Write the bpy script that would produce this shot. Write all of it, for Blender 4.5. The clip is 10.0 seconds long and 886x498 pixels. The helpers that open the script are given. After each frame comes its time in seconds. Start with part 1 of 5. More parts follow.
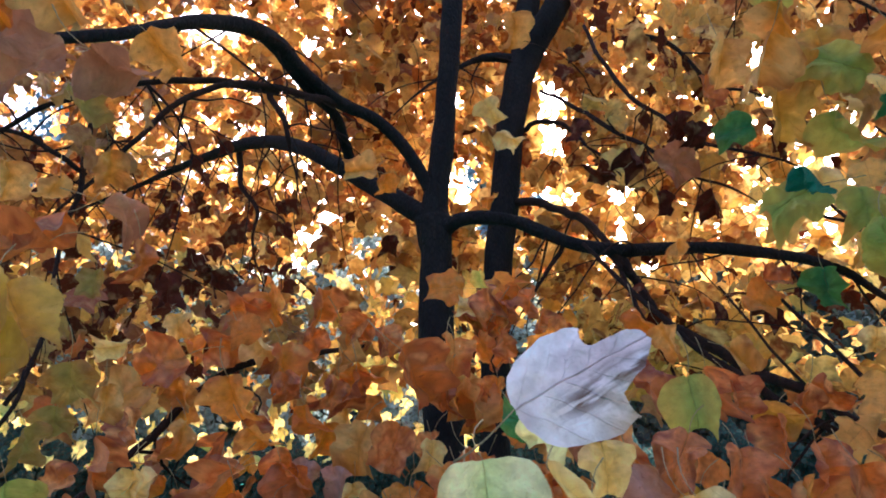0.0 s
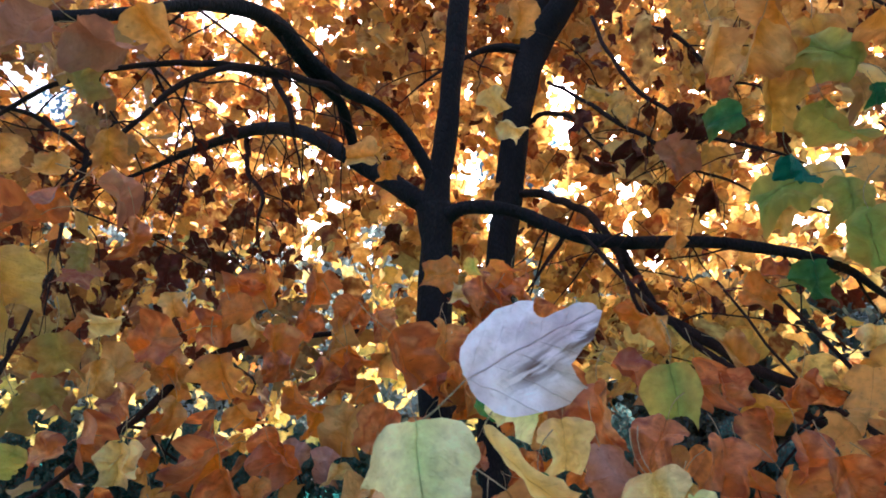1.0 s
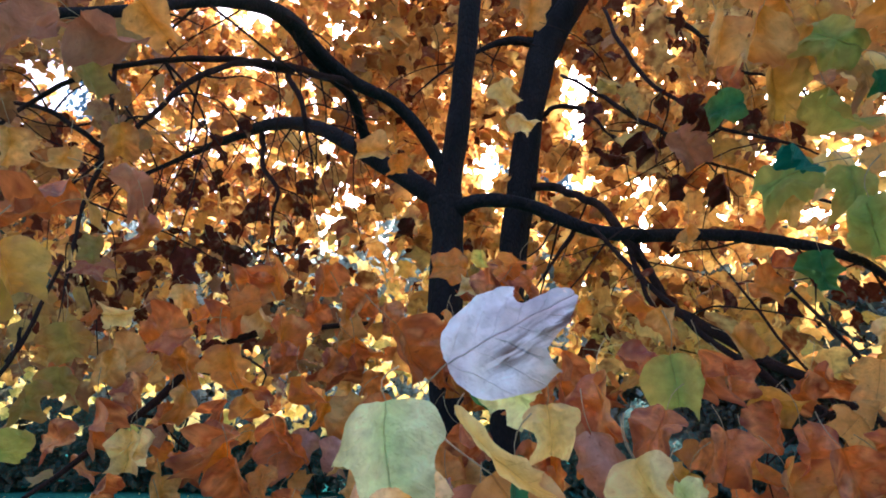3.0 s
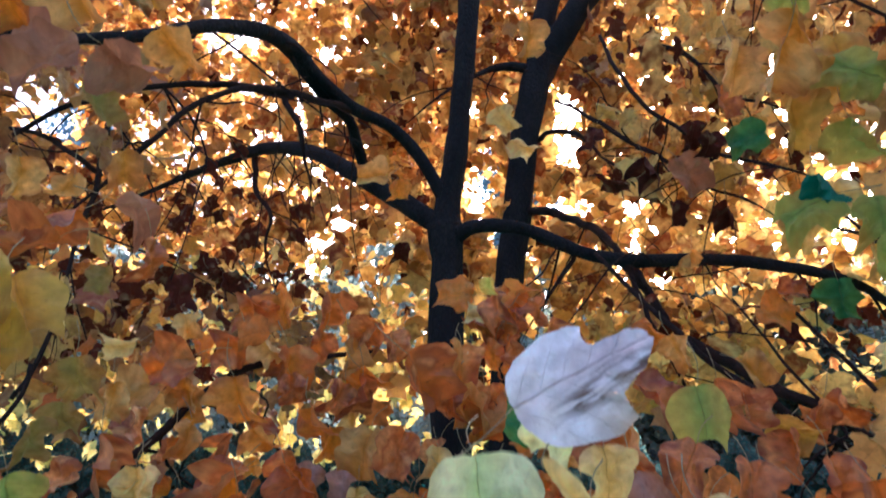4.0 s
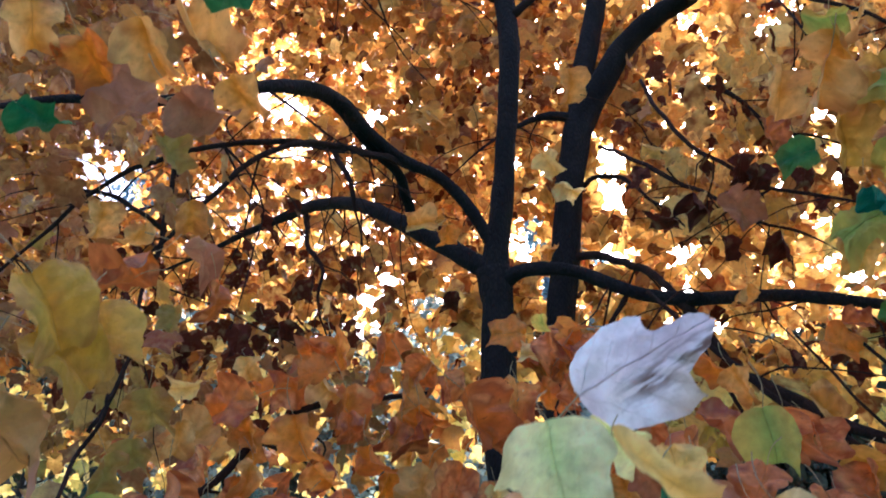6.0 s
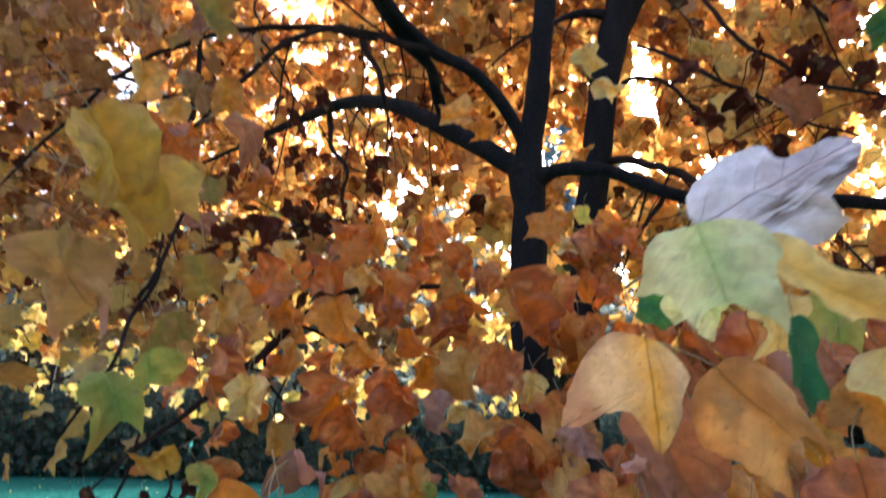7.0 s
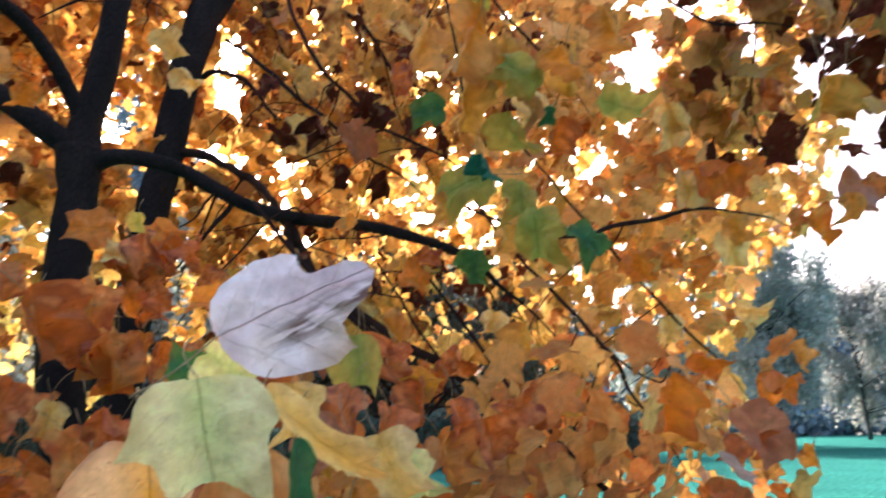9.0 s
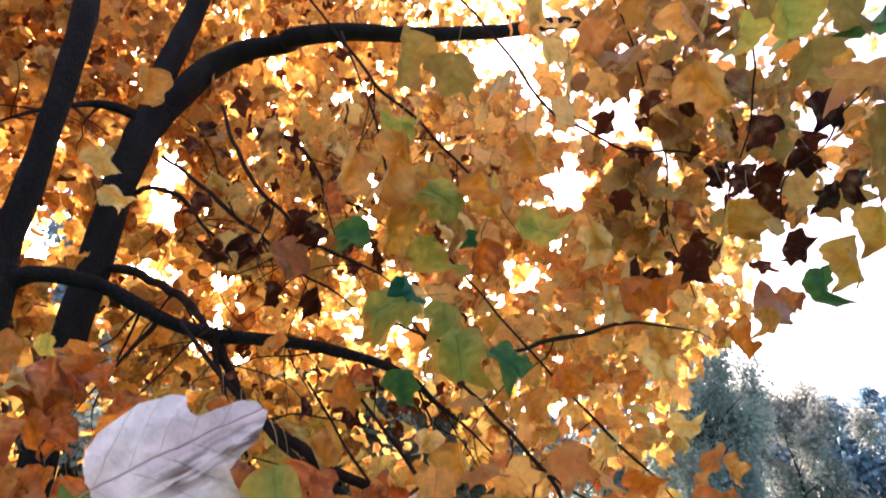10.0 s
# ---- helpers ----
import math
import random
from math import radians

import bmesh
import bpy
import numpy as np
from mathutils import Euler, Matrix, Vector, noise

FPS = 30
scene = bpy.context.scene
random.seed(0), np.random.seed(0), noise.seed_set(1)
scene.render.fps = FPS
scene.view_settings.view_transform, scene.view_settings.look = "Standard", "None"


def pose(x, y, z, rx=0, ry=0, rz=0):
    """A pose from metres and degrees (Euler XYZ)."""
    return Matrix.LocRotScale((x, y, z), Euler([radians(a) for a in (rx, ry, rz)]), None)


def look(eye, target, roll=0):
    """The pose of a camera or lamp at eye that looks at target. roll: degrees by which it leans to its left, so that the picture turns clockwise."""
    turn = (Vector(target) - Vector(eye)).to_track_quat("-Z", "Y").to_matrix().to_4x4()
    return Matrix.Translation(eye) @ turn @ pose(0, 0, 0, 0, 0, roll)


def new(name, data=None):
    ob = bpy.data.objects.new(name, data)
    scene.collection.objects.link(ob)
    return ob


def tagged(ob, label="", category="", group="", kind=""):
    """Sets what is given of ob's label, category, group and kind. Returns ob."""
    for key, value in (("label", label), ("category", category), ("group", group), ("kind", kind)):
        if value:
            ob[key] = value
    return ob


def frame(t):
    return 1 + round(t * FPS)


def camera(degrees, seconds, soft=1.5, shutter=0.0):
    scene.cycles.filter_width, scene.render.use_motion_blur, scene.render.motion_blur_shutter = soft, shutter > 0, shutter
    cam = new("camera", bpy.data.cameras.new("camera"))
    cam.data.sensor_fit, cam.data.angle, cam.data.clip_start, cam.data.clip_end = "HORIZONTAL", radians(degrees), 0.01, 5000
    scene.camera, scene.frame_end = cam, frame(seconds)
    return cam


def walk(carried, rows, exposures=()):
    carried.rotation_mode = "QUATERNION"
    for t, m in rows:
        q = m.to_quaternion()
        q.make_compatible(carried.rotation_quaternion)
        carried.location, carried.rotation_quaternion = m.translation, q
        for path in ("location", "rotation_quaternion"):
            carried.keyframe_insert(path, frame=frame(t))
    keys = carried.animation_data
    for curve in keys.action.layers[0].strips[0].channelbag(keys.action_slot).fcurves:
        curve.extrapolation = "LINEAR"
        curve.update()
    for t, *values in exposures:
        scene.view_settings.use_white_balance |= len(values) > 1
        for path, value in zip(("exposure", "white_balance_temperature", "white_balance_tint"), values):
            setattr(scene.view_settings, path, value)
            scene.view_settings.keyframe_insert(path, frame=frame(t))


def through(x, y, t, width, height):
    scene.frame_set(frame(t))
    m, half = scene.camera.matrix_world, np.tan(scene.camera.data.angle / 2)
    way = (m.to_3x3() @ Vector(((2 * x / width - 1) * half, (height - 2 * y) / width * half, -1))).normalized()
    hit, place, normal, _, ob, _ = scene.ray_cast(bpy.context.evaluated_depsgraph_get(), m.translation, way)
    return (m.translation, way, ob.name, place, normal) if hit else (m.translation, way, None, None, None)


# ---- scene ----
cam = camera(68.4, 10.0, soft=1.8, shutter=0.4)
PATH = [
    (0, (0.076, -0.019, 1.591), (0.029, 1.883, 2.207), -0.3),
    (0.5, (0.053, 0.0, 1.592), (-0.001, 1.906, 2.197), 0.3),
    (1, (0.13, -0.013, 1.569), (0.048, 1.894, 2.165), 1.4),
    (1.5, (0.143, -0.017, 1.566), (0.046, 1.887, 2.171), 1.2),
    (2, (0.106, -0.014, 1.559), (0.017, 1.887, 2.174), 1.3),
    (3.3, (0.178, -0.02, 1.559), (0.029, 1.89, 2.134), 1.9),
    (3.5, (0.123, -0.027, 1.519), (0.011, 1.876, 2.121), 0.8),
    (4, (0.089, -0.006, 1.579), (-0.001, 1.887, 2.226), 1.2),
    (4.5, (0.106, -0.021, 1.625), (-0.037, 1.798, 2.455), 0.7),
    (5, (0.11, -0.114, 1.62), (-0.108, 1.646, 2.545), 0.5),
    (5.2, (0.132, -0.1, 1.618), (-0.089, 1.691, 2.48), 0.1),
    (6.3, (0.052, -0.006, 1.469), (-0.179, 1.818, 2.256), 1.3),
    (6.5, (0.042, -0.021, 1.455), (-0.195, 1.817, 2.207), 1.3),
    (7, (-0.019, 0.047, 1.441), (-0.288, 1.946, 2.009), 2.8),
    (7.5, (-0.056, 0.117, 1.437), (-0.156, 2.089, 1.754), 3.0),
    (8, (-0.018, 0.106, 1.497), (0.206, 2.073, 1.782), 2.1),
    (8.5, (0.003, 0.085, 1.55), (0.673, 1.929, 1.939), -0.3),
    (9, (0.023, 0.052, 1.557), (0.978, 1.726, 2.089), -1.4),
    (9.5, (0.032, 0.034, 1.559), (1.105, 1.569, 2.261), -3.2),
    (10, (0.053, 0.022, 1.576), (1.106, 1.499, 2.418), -3.8),
]
walk(cam, [(t, look(eye, target, roll)) for t, eye, target, roll in PATH], exposures=[(0.0, 2.27, 5850, 23), (5.0, 2.24, 5450, 22), (6.5, 2.26, 5750, 22), (7.5, 2.44, 6350, 24), (8.0, 2.55, 6350, 24), (8.5, 2.34, 6600, 25), (9.2, 2.38, 6650, 29), (10.0, 2.44, 7000, 34)])

# ---- light ----
SUN_AZ, SUN_EL = 13.0, 34.0          # degrees to the right of +y, and above the horizon
world = bpy.data.worlds.new("sky")
scene.world = world
world.use_nodes = True
wn = world.node_tree.nodes
sky = wn.new("ShaderNodeTexSky")
sky.sky_type = "NISHITA"
sky.sun_disc = False
sky.sun_elevation = radians(SUN_EL)
sky.sun_rotation = radians(SUN_AZ)
sky.air_density, sky.dust_density, sky.ozone_density = 0.8, 8.0, 0.8
wn["Background"].inputs["Strength"].default_value = 0.15
world.node_tree.links.new(sky.outputs["Color"], wn["Background"].inputs["Color"])

sun = new("sun", bpy.data.lights.new("sun", "SUN"))
sun.data.energy = 5.0
sun.data.angle = radians(7)
sun.data.color = (1.0, 0.93, 0.82)
sun_dir = Vector((math.sin(radians(SUN_AZ)) * math.cos(radians(SUN_EL)), math.cos(radians(SUN_AZ)) * math.cos(radians(SUN_EL)), math.sin(radians(SUN_EL))))
sun.matrix_world = look(sun_dir * 50, (0, 0, 0))


# ---- materials ----
def material(name):
    m = bpy.data.materials.new(name)
    m.use_nodes = True
    return m, m.node_tree.nodes, m.node_tree.links, m.node_tree.nodes["Principled BSDF"]


def ramp_node(n, stops):
    r = n.new("ShaderNodeValToRGB")
    r.color_ramp.elements[0].position, r.color_ramp.elements[0].color = stops[0][0], (*stops[0][1], 1)
    r.color_ramp.elements[1].position, r.color_ramp.elements[1].color = stops[-1][0], (*stops[-1][1], 1)
    for p, c in stops[1:-1]:
        r.color_ramp.elements.new(p).color = (*c, 1)
    return r


def math_node(n, l, op, a, b=None, clamp=False):
    m = n.new("ShaderNodeMath")
    m.operation, m.use_clamp = op, clamp
    for i, v in enumerate((a, b)):
        if v is None:
            continue
        if isinstance(v, (int, float)):
            m.inputs[i].default_value = v
        else:
            l.new(v, m.inputs[i])
    return m.outputs[0]


def mix_node(n, l, fac, a, b, kind="MIX"):
    m = n.new("ShaderNodeMix")
    m.data_type, m.blend_type = "RGBA", kind
    for i, v in ((0, fac), (6, a), (7, b)):
        if isinstance(v, (int, float)):
            m.inputs[i].default_value = v
        elif isinstance(v, tuple):
            m.inputs[i].default_value = (*v, 1)
        else:
            l.new(v, m.inputs[i])
    return m.outputs[2]


def leaf_material(name, colours, heart=None, spots=(0.16, 0.05, 0.02), through=0.45, islands=False, gloss=0.5, spot=0.6, rib=0.45, rib_colour=(0.25, 0.12, 0.06), edge=0.5, sheen=0.3, stain=None, rich=1.06, bleach=0.35, ribs=0.17):
    """A leaf blade: a colour of its own for each leaf, a tint round the midrib, veins, brown spots; light passes through it."""
    m, n, l, bsdf = material(name)
    if islands:
        rnd = n.new("ShaderNodeNewGeometry").outputs["Random Per Island"]
    else:
        rnd = n.new("ShaderNodeObjectInfo").outputs["Random"]
    ramp = ramp_node(n, [(i / max(1, len(colours) - 1), c) for i, c in enumerate(colours)])
    uv = n.new("ShaderNodeUVMap").outputs[0]
    sep = n.new("ShaderNodeSeparateXYZ")
    l.new(uv, sep.inputs[0])
    au = math_node(n, l, "ABSOLUTE", sep.outputs[0])
    shift = n.new("ShaderNodeCombineXYZ")
    l.new(math_node(n, l, "MULTIPLY", rnd, 37.0), shift.inputs[2])
    vadd = n.new("ShaderNodeVectorMath")
    l.new(uv, vadd.inputs[0]); l.new(shift.outputs[0], vadd.inputs[1])
    blotch = n.new("ShaderNodeTexNoise")
    blotch.inputs["Scale"].default_value, blotch.inputs["Detail"].default_value = 2.2, 2
    l.new(vadd.outputs[0], blotch.inputs["Vector"])
    fine = n.new("ShaderNodeTexNoise")
    fine.inputs["Scale"].default_value, fine.inputs["Detail"].default_value = 16, 5
    l.new(vadd.outputs[0], fine.inputs["Vector"])
    l.new(math_node(n, l, "ADD", rnd, math_node(n, l, "MULTIPLY", math_node(n, l, "SUBTRACT", blotch.outputs[0], 0.5), 0.4 if islands else 1.3)), ramp.inputs[0])
    col = ramp.outputs[0]
    if heart:
        near_rib = math_node(n, l, "SUBTRACT", 1.0, math_node(n, l, "MULTIPLY", au, 3.2), clamp=True)
        patch = math_node(n, l, "MULTIPLY", near_rib, math_node(n, l, "MULTIPLY", blotch.outputs[0], 1.7), clamp=True)
        col = mix_node(n, l, patch, col, heart)
    # lighter and darker patches, then dry spots
    dark = math_node(n, l, "MULTIPLY", math_node(n, l, "SUBTRACT", blotch.outputs[0], 0.48, clamp=True), 2.2, clamp=True)
    col = mix_node(n, l, dark, col, mix_node(n, l, 0.7, col, spots))
    light = math_node(n, l, "MULTIPLY", math_node(n, l, "SUBTRACT", 0.46, blotch.outputs[0], clamp=True), 3.0, clamp=True)
    col = mix_node(n, l, light, col, mix_node(n, l, bleach, col, (0.85, 0.62, 0.30)))
    sp = math_node(n, l, "MULTIPLY", math_node(n, l, "SUBTRACT", fine.outputs[0], 0.62, clamp=True), 6.0 * spot, clamp=True)
    col = mix_node(n, l, sp, col, spots)
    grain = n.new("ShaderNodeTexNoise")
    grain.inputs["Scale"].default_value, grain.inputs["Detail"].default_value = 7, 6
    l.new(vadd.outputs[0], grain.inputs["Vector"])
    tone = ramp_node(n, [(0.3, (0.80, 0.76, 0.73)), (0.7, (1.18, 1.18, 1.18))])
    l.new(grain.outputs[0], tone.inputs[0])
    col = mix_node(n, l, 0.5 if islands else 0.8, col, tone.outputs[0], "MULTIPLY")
    # veins
    side = math_node(n, l, "SUBTRACT", sep.outputs[1], math_node(n, l, "MULTIPLY", au, 0.85))
    saw = math_node(n, l, "ABSOLUTE", math_node(n, l, "SUBTRACT", math_node(n, l, "FRACT", math_node(n, l, "ADD", math_node(n, l, "MULTIPLY", side, 5.0), math_node(n, l, "MULTIPLY", blotch.outputs[0], 0.9))), 0.5))
    v1 = math_node(n, l, "SUBTRACT", 1.0, math_node(n, l, "MULTIPLY", saw, 30.0), clamp=True)
    v2 = math_node(n, l, "SUBTRACT", 1.0, math_node(n, l, "MULTIPLY", au, 95.0), clamp=True)
    vein = math_node(n, l, "MAXIMUM", math_node(n, l, "MULTIPLY", v1, ribs), v2)
    col = mix_node(n, l, math_node(n, l, "MULTIPLY", vein, rib), col, mix_node(n, l, 0.75, col, rib_colour))
    if stain:
        lie = n.new("ShaderNodeMapping")
        lie.inputs["Rotation"].default_value, lie.inputs["Scale"].default_value = (0, 0, radians(40)), (17.0, 3.0, 1.0)
        l.new(vadd.outputs[0], lie.inputs[0])
        streak = n.new("ShaderNodeTexNoise")
        streak.inputs["Scale"].default_value, streak.inputs["Detail"].default_value = 1.0, 3
        l.new(lie.outputs[0], streak.inputs["Vector"])
        off = math_node(n, l, "SUBTRACT", sep.outputs[0], 0.19)
        band = math_node(n, l, "SUBTRACT", 1.0, math_node(n, l, "MULTIPLY", math_node(n, l, "ABSOLUTE", off), 5.5), clamp=True)
        along = math_node(n, l, "MULTIPLY", math_node(n, l, "SUBTRACT", sep.outputs[1], 0.2, clamp=True), 4.0, clamp=True)
        mark = math_node(n, l, "MULTIPLY", math_node(n, l, "SUBTRACT", streak.outputs[0], 0.42, clamp=True), 6.0, clamp=True)
        col = mix_node(n, l, math_node(n, l, "MULTIPLY", math_node(n, l, "MULTIPLY", band, along), math_node(n, l, "MULTIPLY", mark, 1.1), clamp=True), col, stain)
        dry = math_node(n, l, "MULTIPLY", math_node(n, l, "SUBTRACT", math_node(n, l, "ADD", sep.outputs[0], math_node(n, l, "MULTIPLY", math_node(n, l, "SUBTRACT", blotch.outputs[0], 0.5), 0.3)), 0.22, clamp=True), math_node(n, l, "SUBTRACT", sep.outputs[1], 0.42, clamp=True))
        col = mix_node(n, l, math_node(n, l, "MULTIPLY", dry, 16.0, clamp=True), col, (0.72, 0.50, 0.33))
    # dry rim
    dv = math_node(n, l, "SUBTRACT", sep.outputs[1], 0.4)
    rad = math_node(n, l, "SQRT", math_node(n, l, "ADD", math_node(n, l, "MULTIPLY", au, au), math_node(n, l, "MULTIPLY", dv, dv)))
    rim = math_node(n, l, "ADD", rad, math_node(n, l, "MULTIPLY", math_node(n, l, "SUBTRACT", blotch.outputs[0], 0.5), 0.7))
    rim = math_node(n, l, "MULTIPLY", math_node(n, l, "SUBTRACT", rim, 0.42, clamp=True), 5.0, clamp=True)
    col = mix_node(n, l, math_node(n, l, "MULTIPLY", rim, edge), col, spots)
    l.new(col, bsdf.inputs["Base Color"])
    bsdf.inputs["Roughness"].default_value = gloss
    bsdf.inputs["Specular IOR Level"].default_value = sheen
    bump = n.new("ShaderNodeBump")
    bump.inputs["Strength"].default_value, bump.inputs["Distance"].default_value = 0.8, 0.005
    l.new(math_node(n, l, "ADD", vein, fine.outputs[0]), bump.inputs["Height"])
    l.new(bump.outputs[0], bsdf.inputs["Normal"])
    if through > 0:
        tr = n.new("ShaderNodeBsdfTranslucent")
        deep = n.new("ShaderNodeHueSaturation")
        deep.inputs["Saturation"].default_value, deep.inputs["Value"].default_value = rich, 1.18
        l.new(col, deep.inputs["Color"]); l.new(deep.outputs[0], tr.inputs["Color"])
        l.new(bump.outputs[0], tr.inputs["Normal"])
        ms = n.new("ShaderNodeMixShader")
        ms.inputs[0].default_value = through
        l.new(bsdf.outputs[0], ms.inputs[1]); l.new(tr.outputs[0], ms.inputs[2])
        l.new(ms.outputs[0], n["Material Output"].inputs["Surface"])
    return m


LEAF = {
    "pale": dict(colours=[(0.92, 0.81, 0.77), (0.95, 0.87, 0.83)], heart=(0.86, 0.71, 0.67), spots=(0.36, 0.22, 0.22), through=0.25, spot=0.35, rib=0.42, rib_colour=(0.26, 0.14, 0.12), stain=(0.17, 0.09, 0.06), rich=1.0, edge=0.2, ribs=0.3),
    "limewhite": dict(colours=[(0.90, 0.86, 0.37), (0.95, 0.88, 0.42)], heart=(0.66, 0.80, 0.28), spots=(0.55, 0.44, 0.16), through=0.4, spot=0.2, rich=1.05, rib=0.3, rib_colour=(0.50, 0.52, 0.18)),
    "yellow": dict(colours=[(0.94, 0.72, 0.28), (0.96, 0.83, 0.44)], heart=(0.88, 0.54, 0.12), spots=(0.56, 0.28, 0.10), through=0.48, spot=0.5),
    "ochre": dict(bleach=0.2, colours=[(0.66, 0.38, 0.06), (0.76, 0.50, 0.12)], heart=(0.70, 0.34, 0.04), spots=(0.46, 0.20, 0.07), through=0.45, spot=0.5),
    # olive-drab leaves, colour darkened so the left ones look shaded
    "shaded_drab": dict(colours=[(0.40, 0.27, 0.065), (0.35, 0.20, 0.055), (0.44, 0.32, 0.09)], heart=(0.33, 0.28, 0.07), spots=(0.36, 0.16, 0.06), through=0.48, spot=0.5),
    "peach": dict(colours=[(0.88, 0.52, 0.22), (0.92, 0.64, 0.32)], heart=(0.90, 0.44, 0.04), spots=(0.40, 0.12, 0.06), through=0.4, spot=0.9),
    "peachy": dict(colours=[(0.56, 0.27, 0.09), (0.64, 0.36, 0.13)], heart=(0.72, 0.38, 0.10), spots=(0.52, 0.22, 0.14), through=0.45, spot=0.4),
    "green": dict(colours=[(0.03, 0.17, 0.05), (0.10, 0.24, 0.06)], heart=(0.02, 0.15, 0.07), spots=(0.14, 0.20, 0.05), through=0.4, spot=0.2, bleach=0.06, sheen=0.2),
    "teal": dict(colours=[(0.012, 0.17, 0.11), (0.02, 0.20, 0.12)], heart=(0.012, 0.16, 0.12), spots=(0.05, 0.18, 0.08), through=0.3, spot=0.1, bleach=0.0, sheen=0.2),
    "lime": dict(bleach=0.2, colours=[(0.44, 0.42, 0.09), (0.64, 0.53, 0.13)], heart=(0.24, 0.40, 0.09), spots=(0.56, 0.30, 0.08), through=0.55, spot=0.4),
    "olive": dict(colours=[(0.72, 0.40, 0.09), (0.84, 0.51, 0.14), (0.68, 0.44, 0.12), (0.80, 0.40, 0.10)], heart=(0.62, 0.36, 0.06), spots=(0.40, 0.13, 0.04), through=0.58, spot=0.5),
    "mauve": dict(colours=[(0.48, 0.19, 0.09), (0.64, 0.33, 0.23), (0.60, 0.27, 0.12)], heart=(0.58, 0.36, 0.32), spots=(0.24, 0.08, 0.05), through=0.3, spot=0.7),
    "rust": dict(colours=[(0.30, 0.06, 0.025), (0.84, 0.31, 0.10), (0.50, 0.13, 0.045), (0.90, 0.42, 0.15), (0.34, 0.08, 0.03), (0.80, 0.27, 0.08)], heart=(0.78, 0.24, 0.05), spots=(0.24, 0.05, 0.025), through=0.5, spot=0.7, sheen=0.6, gloss=0.38),
    "orange": dict(colours=[(0.78, 0.27, 0.06), (0.92, 0.46, 0.12), (0.70, 0.20, 0.06), (0.90, 0.38, 0.08)], heart=(0.84, 0.31, 0.05), spots=(0.34, 0.07, 0.03), through=0.52, spot=0.7),
    "tan": dict(colours=[(0.76, 0.40, 0.12), (0.84, 0.52, 0.19), (0.70, 0.33, 0.10)], heart=(0.72, 0.31, 0.05), spots=(0.38, 0.13, 0.04), through=0.55, spot=0.6),
    "brownpink": dict(colours=[(0.48, 0.18, 0.08), (0.60, 0.28, 0.15)], heart=(0.54, 0.21, 0.09), spots=(0.28, 0.10, 0.06), through=0.4, spot=0.5),
    # dead brown leaves, darkened in colour to read as backlit silhouettes
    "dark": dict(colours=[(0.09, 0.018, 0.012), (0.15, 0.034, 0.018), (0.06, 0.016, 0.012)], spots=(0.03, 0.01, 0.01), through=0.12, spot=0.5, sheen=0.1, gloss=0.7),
}
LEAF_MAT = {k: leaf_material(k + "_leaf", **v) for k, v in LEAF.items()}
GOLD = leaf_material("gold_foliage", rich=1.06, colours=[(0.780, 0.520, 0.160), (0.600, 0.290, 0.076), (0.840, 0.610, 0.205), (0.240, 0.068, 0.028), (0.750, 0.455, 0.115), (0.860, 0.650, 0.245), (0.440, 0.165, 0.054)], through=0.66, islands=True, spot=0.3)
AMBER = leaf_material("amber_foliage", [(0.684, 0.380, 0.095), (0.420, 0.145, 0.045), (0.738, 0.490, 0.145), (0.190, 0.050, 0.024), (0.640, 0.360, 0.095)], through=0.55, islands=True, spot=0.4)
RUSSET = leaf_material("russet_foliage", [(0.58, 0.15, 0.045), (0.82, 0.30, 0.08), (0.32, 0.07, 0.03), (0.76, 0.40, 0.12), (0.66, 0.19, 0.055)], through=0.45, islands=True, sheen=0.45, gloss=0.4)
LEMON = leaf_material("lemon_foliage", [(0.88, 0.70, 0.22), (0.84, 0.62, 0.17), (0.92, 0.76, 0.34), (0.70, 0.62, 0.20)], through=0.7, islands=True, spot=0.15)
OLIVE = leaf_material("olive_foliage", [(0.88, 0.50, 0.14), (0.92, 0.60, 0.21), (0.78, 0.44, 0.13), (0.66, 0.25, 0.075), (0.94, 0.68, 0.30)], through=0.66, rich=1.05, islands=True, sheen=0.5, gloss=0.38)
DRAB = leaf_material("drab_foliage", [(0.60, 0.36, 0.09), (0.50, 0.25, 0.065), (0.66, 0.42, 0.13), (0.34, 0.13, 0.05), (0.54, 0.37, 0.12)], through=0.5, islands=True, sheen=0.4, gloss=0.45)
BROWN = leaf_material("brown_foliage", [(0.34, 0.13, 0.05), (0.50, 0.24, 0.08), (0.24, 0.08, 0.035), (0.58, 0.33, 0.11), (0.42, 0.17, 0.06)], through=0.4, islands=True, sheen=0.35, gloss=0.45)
# maroon of dead leaves, with the dark of silhouettes put into the colour
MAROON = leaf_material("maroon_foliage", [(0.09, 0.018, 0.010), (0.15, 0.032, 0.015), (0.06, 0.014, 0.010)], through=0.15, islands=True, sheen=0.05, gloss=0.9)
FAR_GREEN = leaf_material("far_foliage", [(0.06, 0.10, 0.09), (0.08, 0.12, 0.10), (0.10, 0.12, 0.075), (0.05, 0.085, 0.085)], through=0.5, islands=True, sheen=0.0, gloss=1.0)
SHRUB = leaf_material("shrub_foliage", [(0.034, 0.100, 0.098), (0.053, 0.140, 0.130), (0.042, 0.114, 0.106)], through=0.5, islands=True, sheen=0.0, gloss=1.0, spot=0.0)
# distance haze mixed into the next three leaf colours
FAR_BLUE = leaf_material("hazy_blue_foliage", [(0.15, 0.31, 0.41), (0.18, 0.36, 0.46), (0.16, 0.33, 0.42)], through=0.3, islands=True, sheen=0.0, gloss=1.0, spot=0.0)
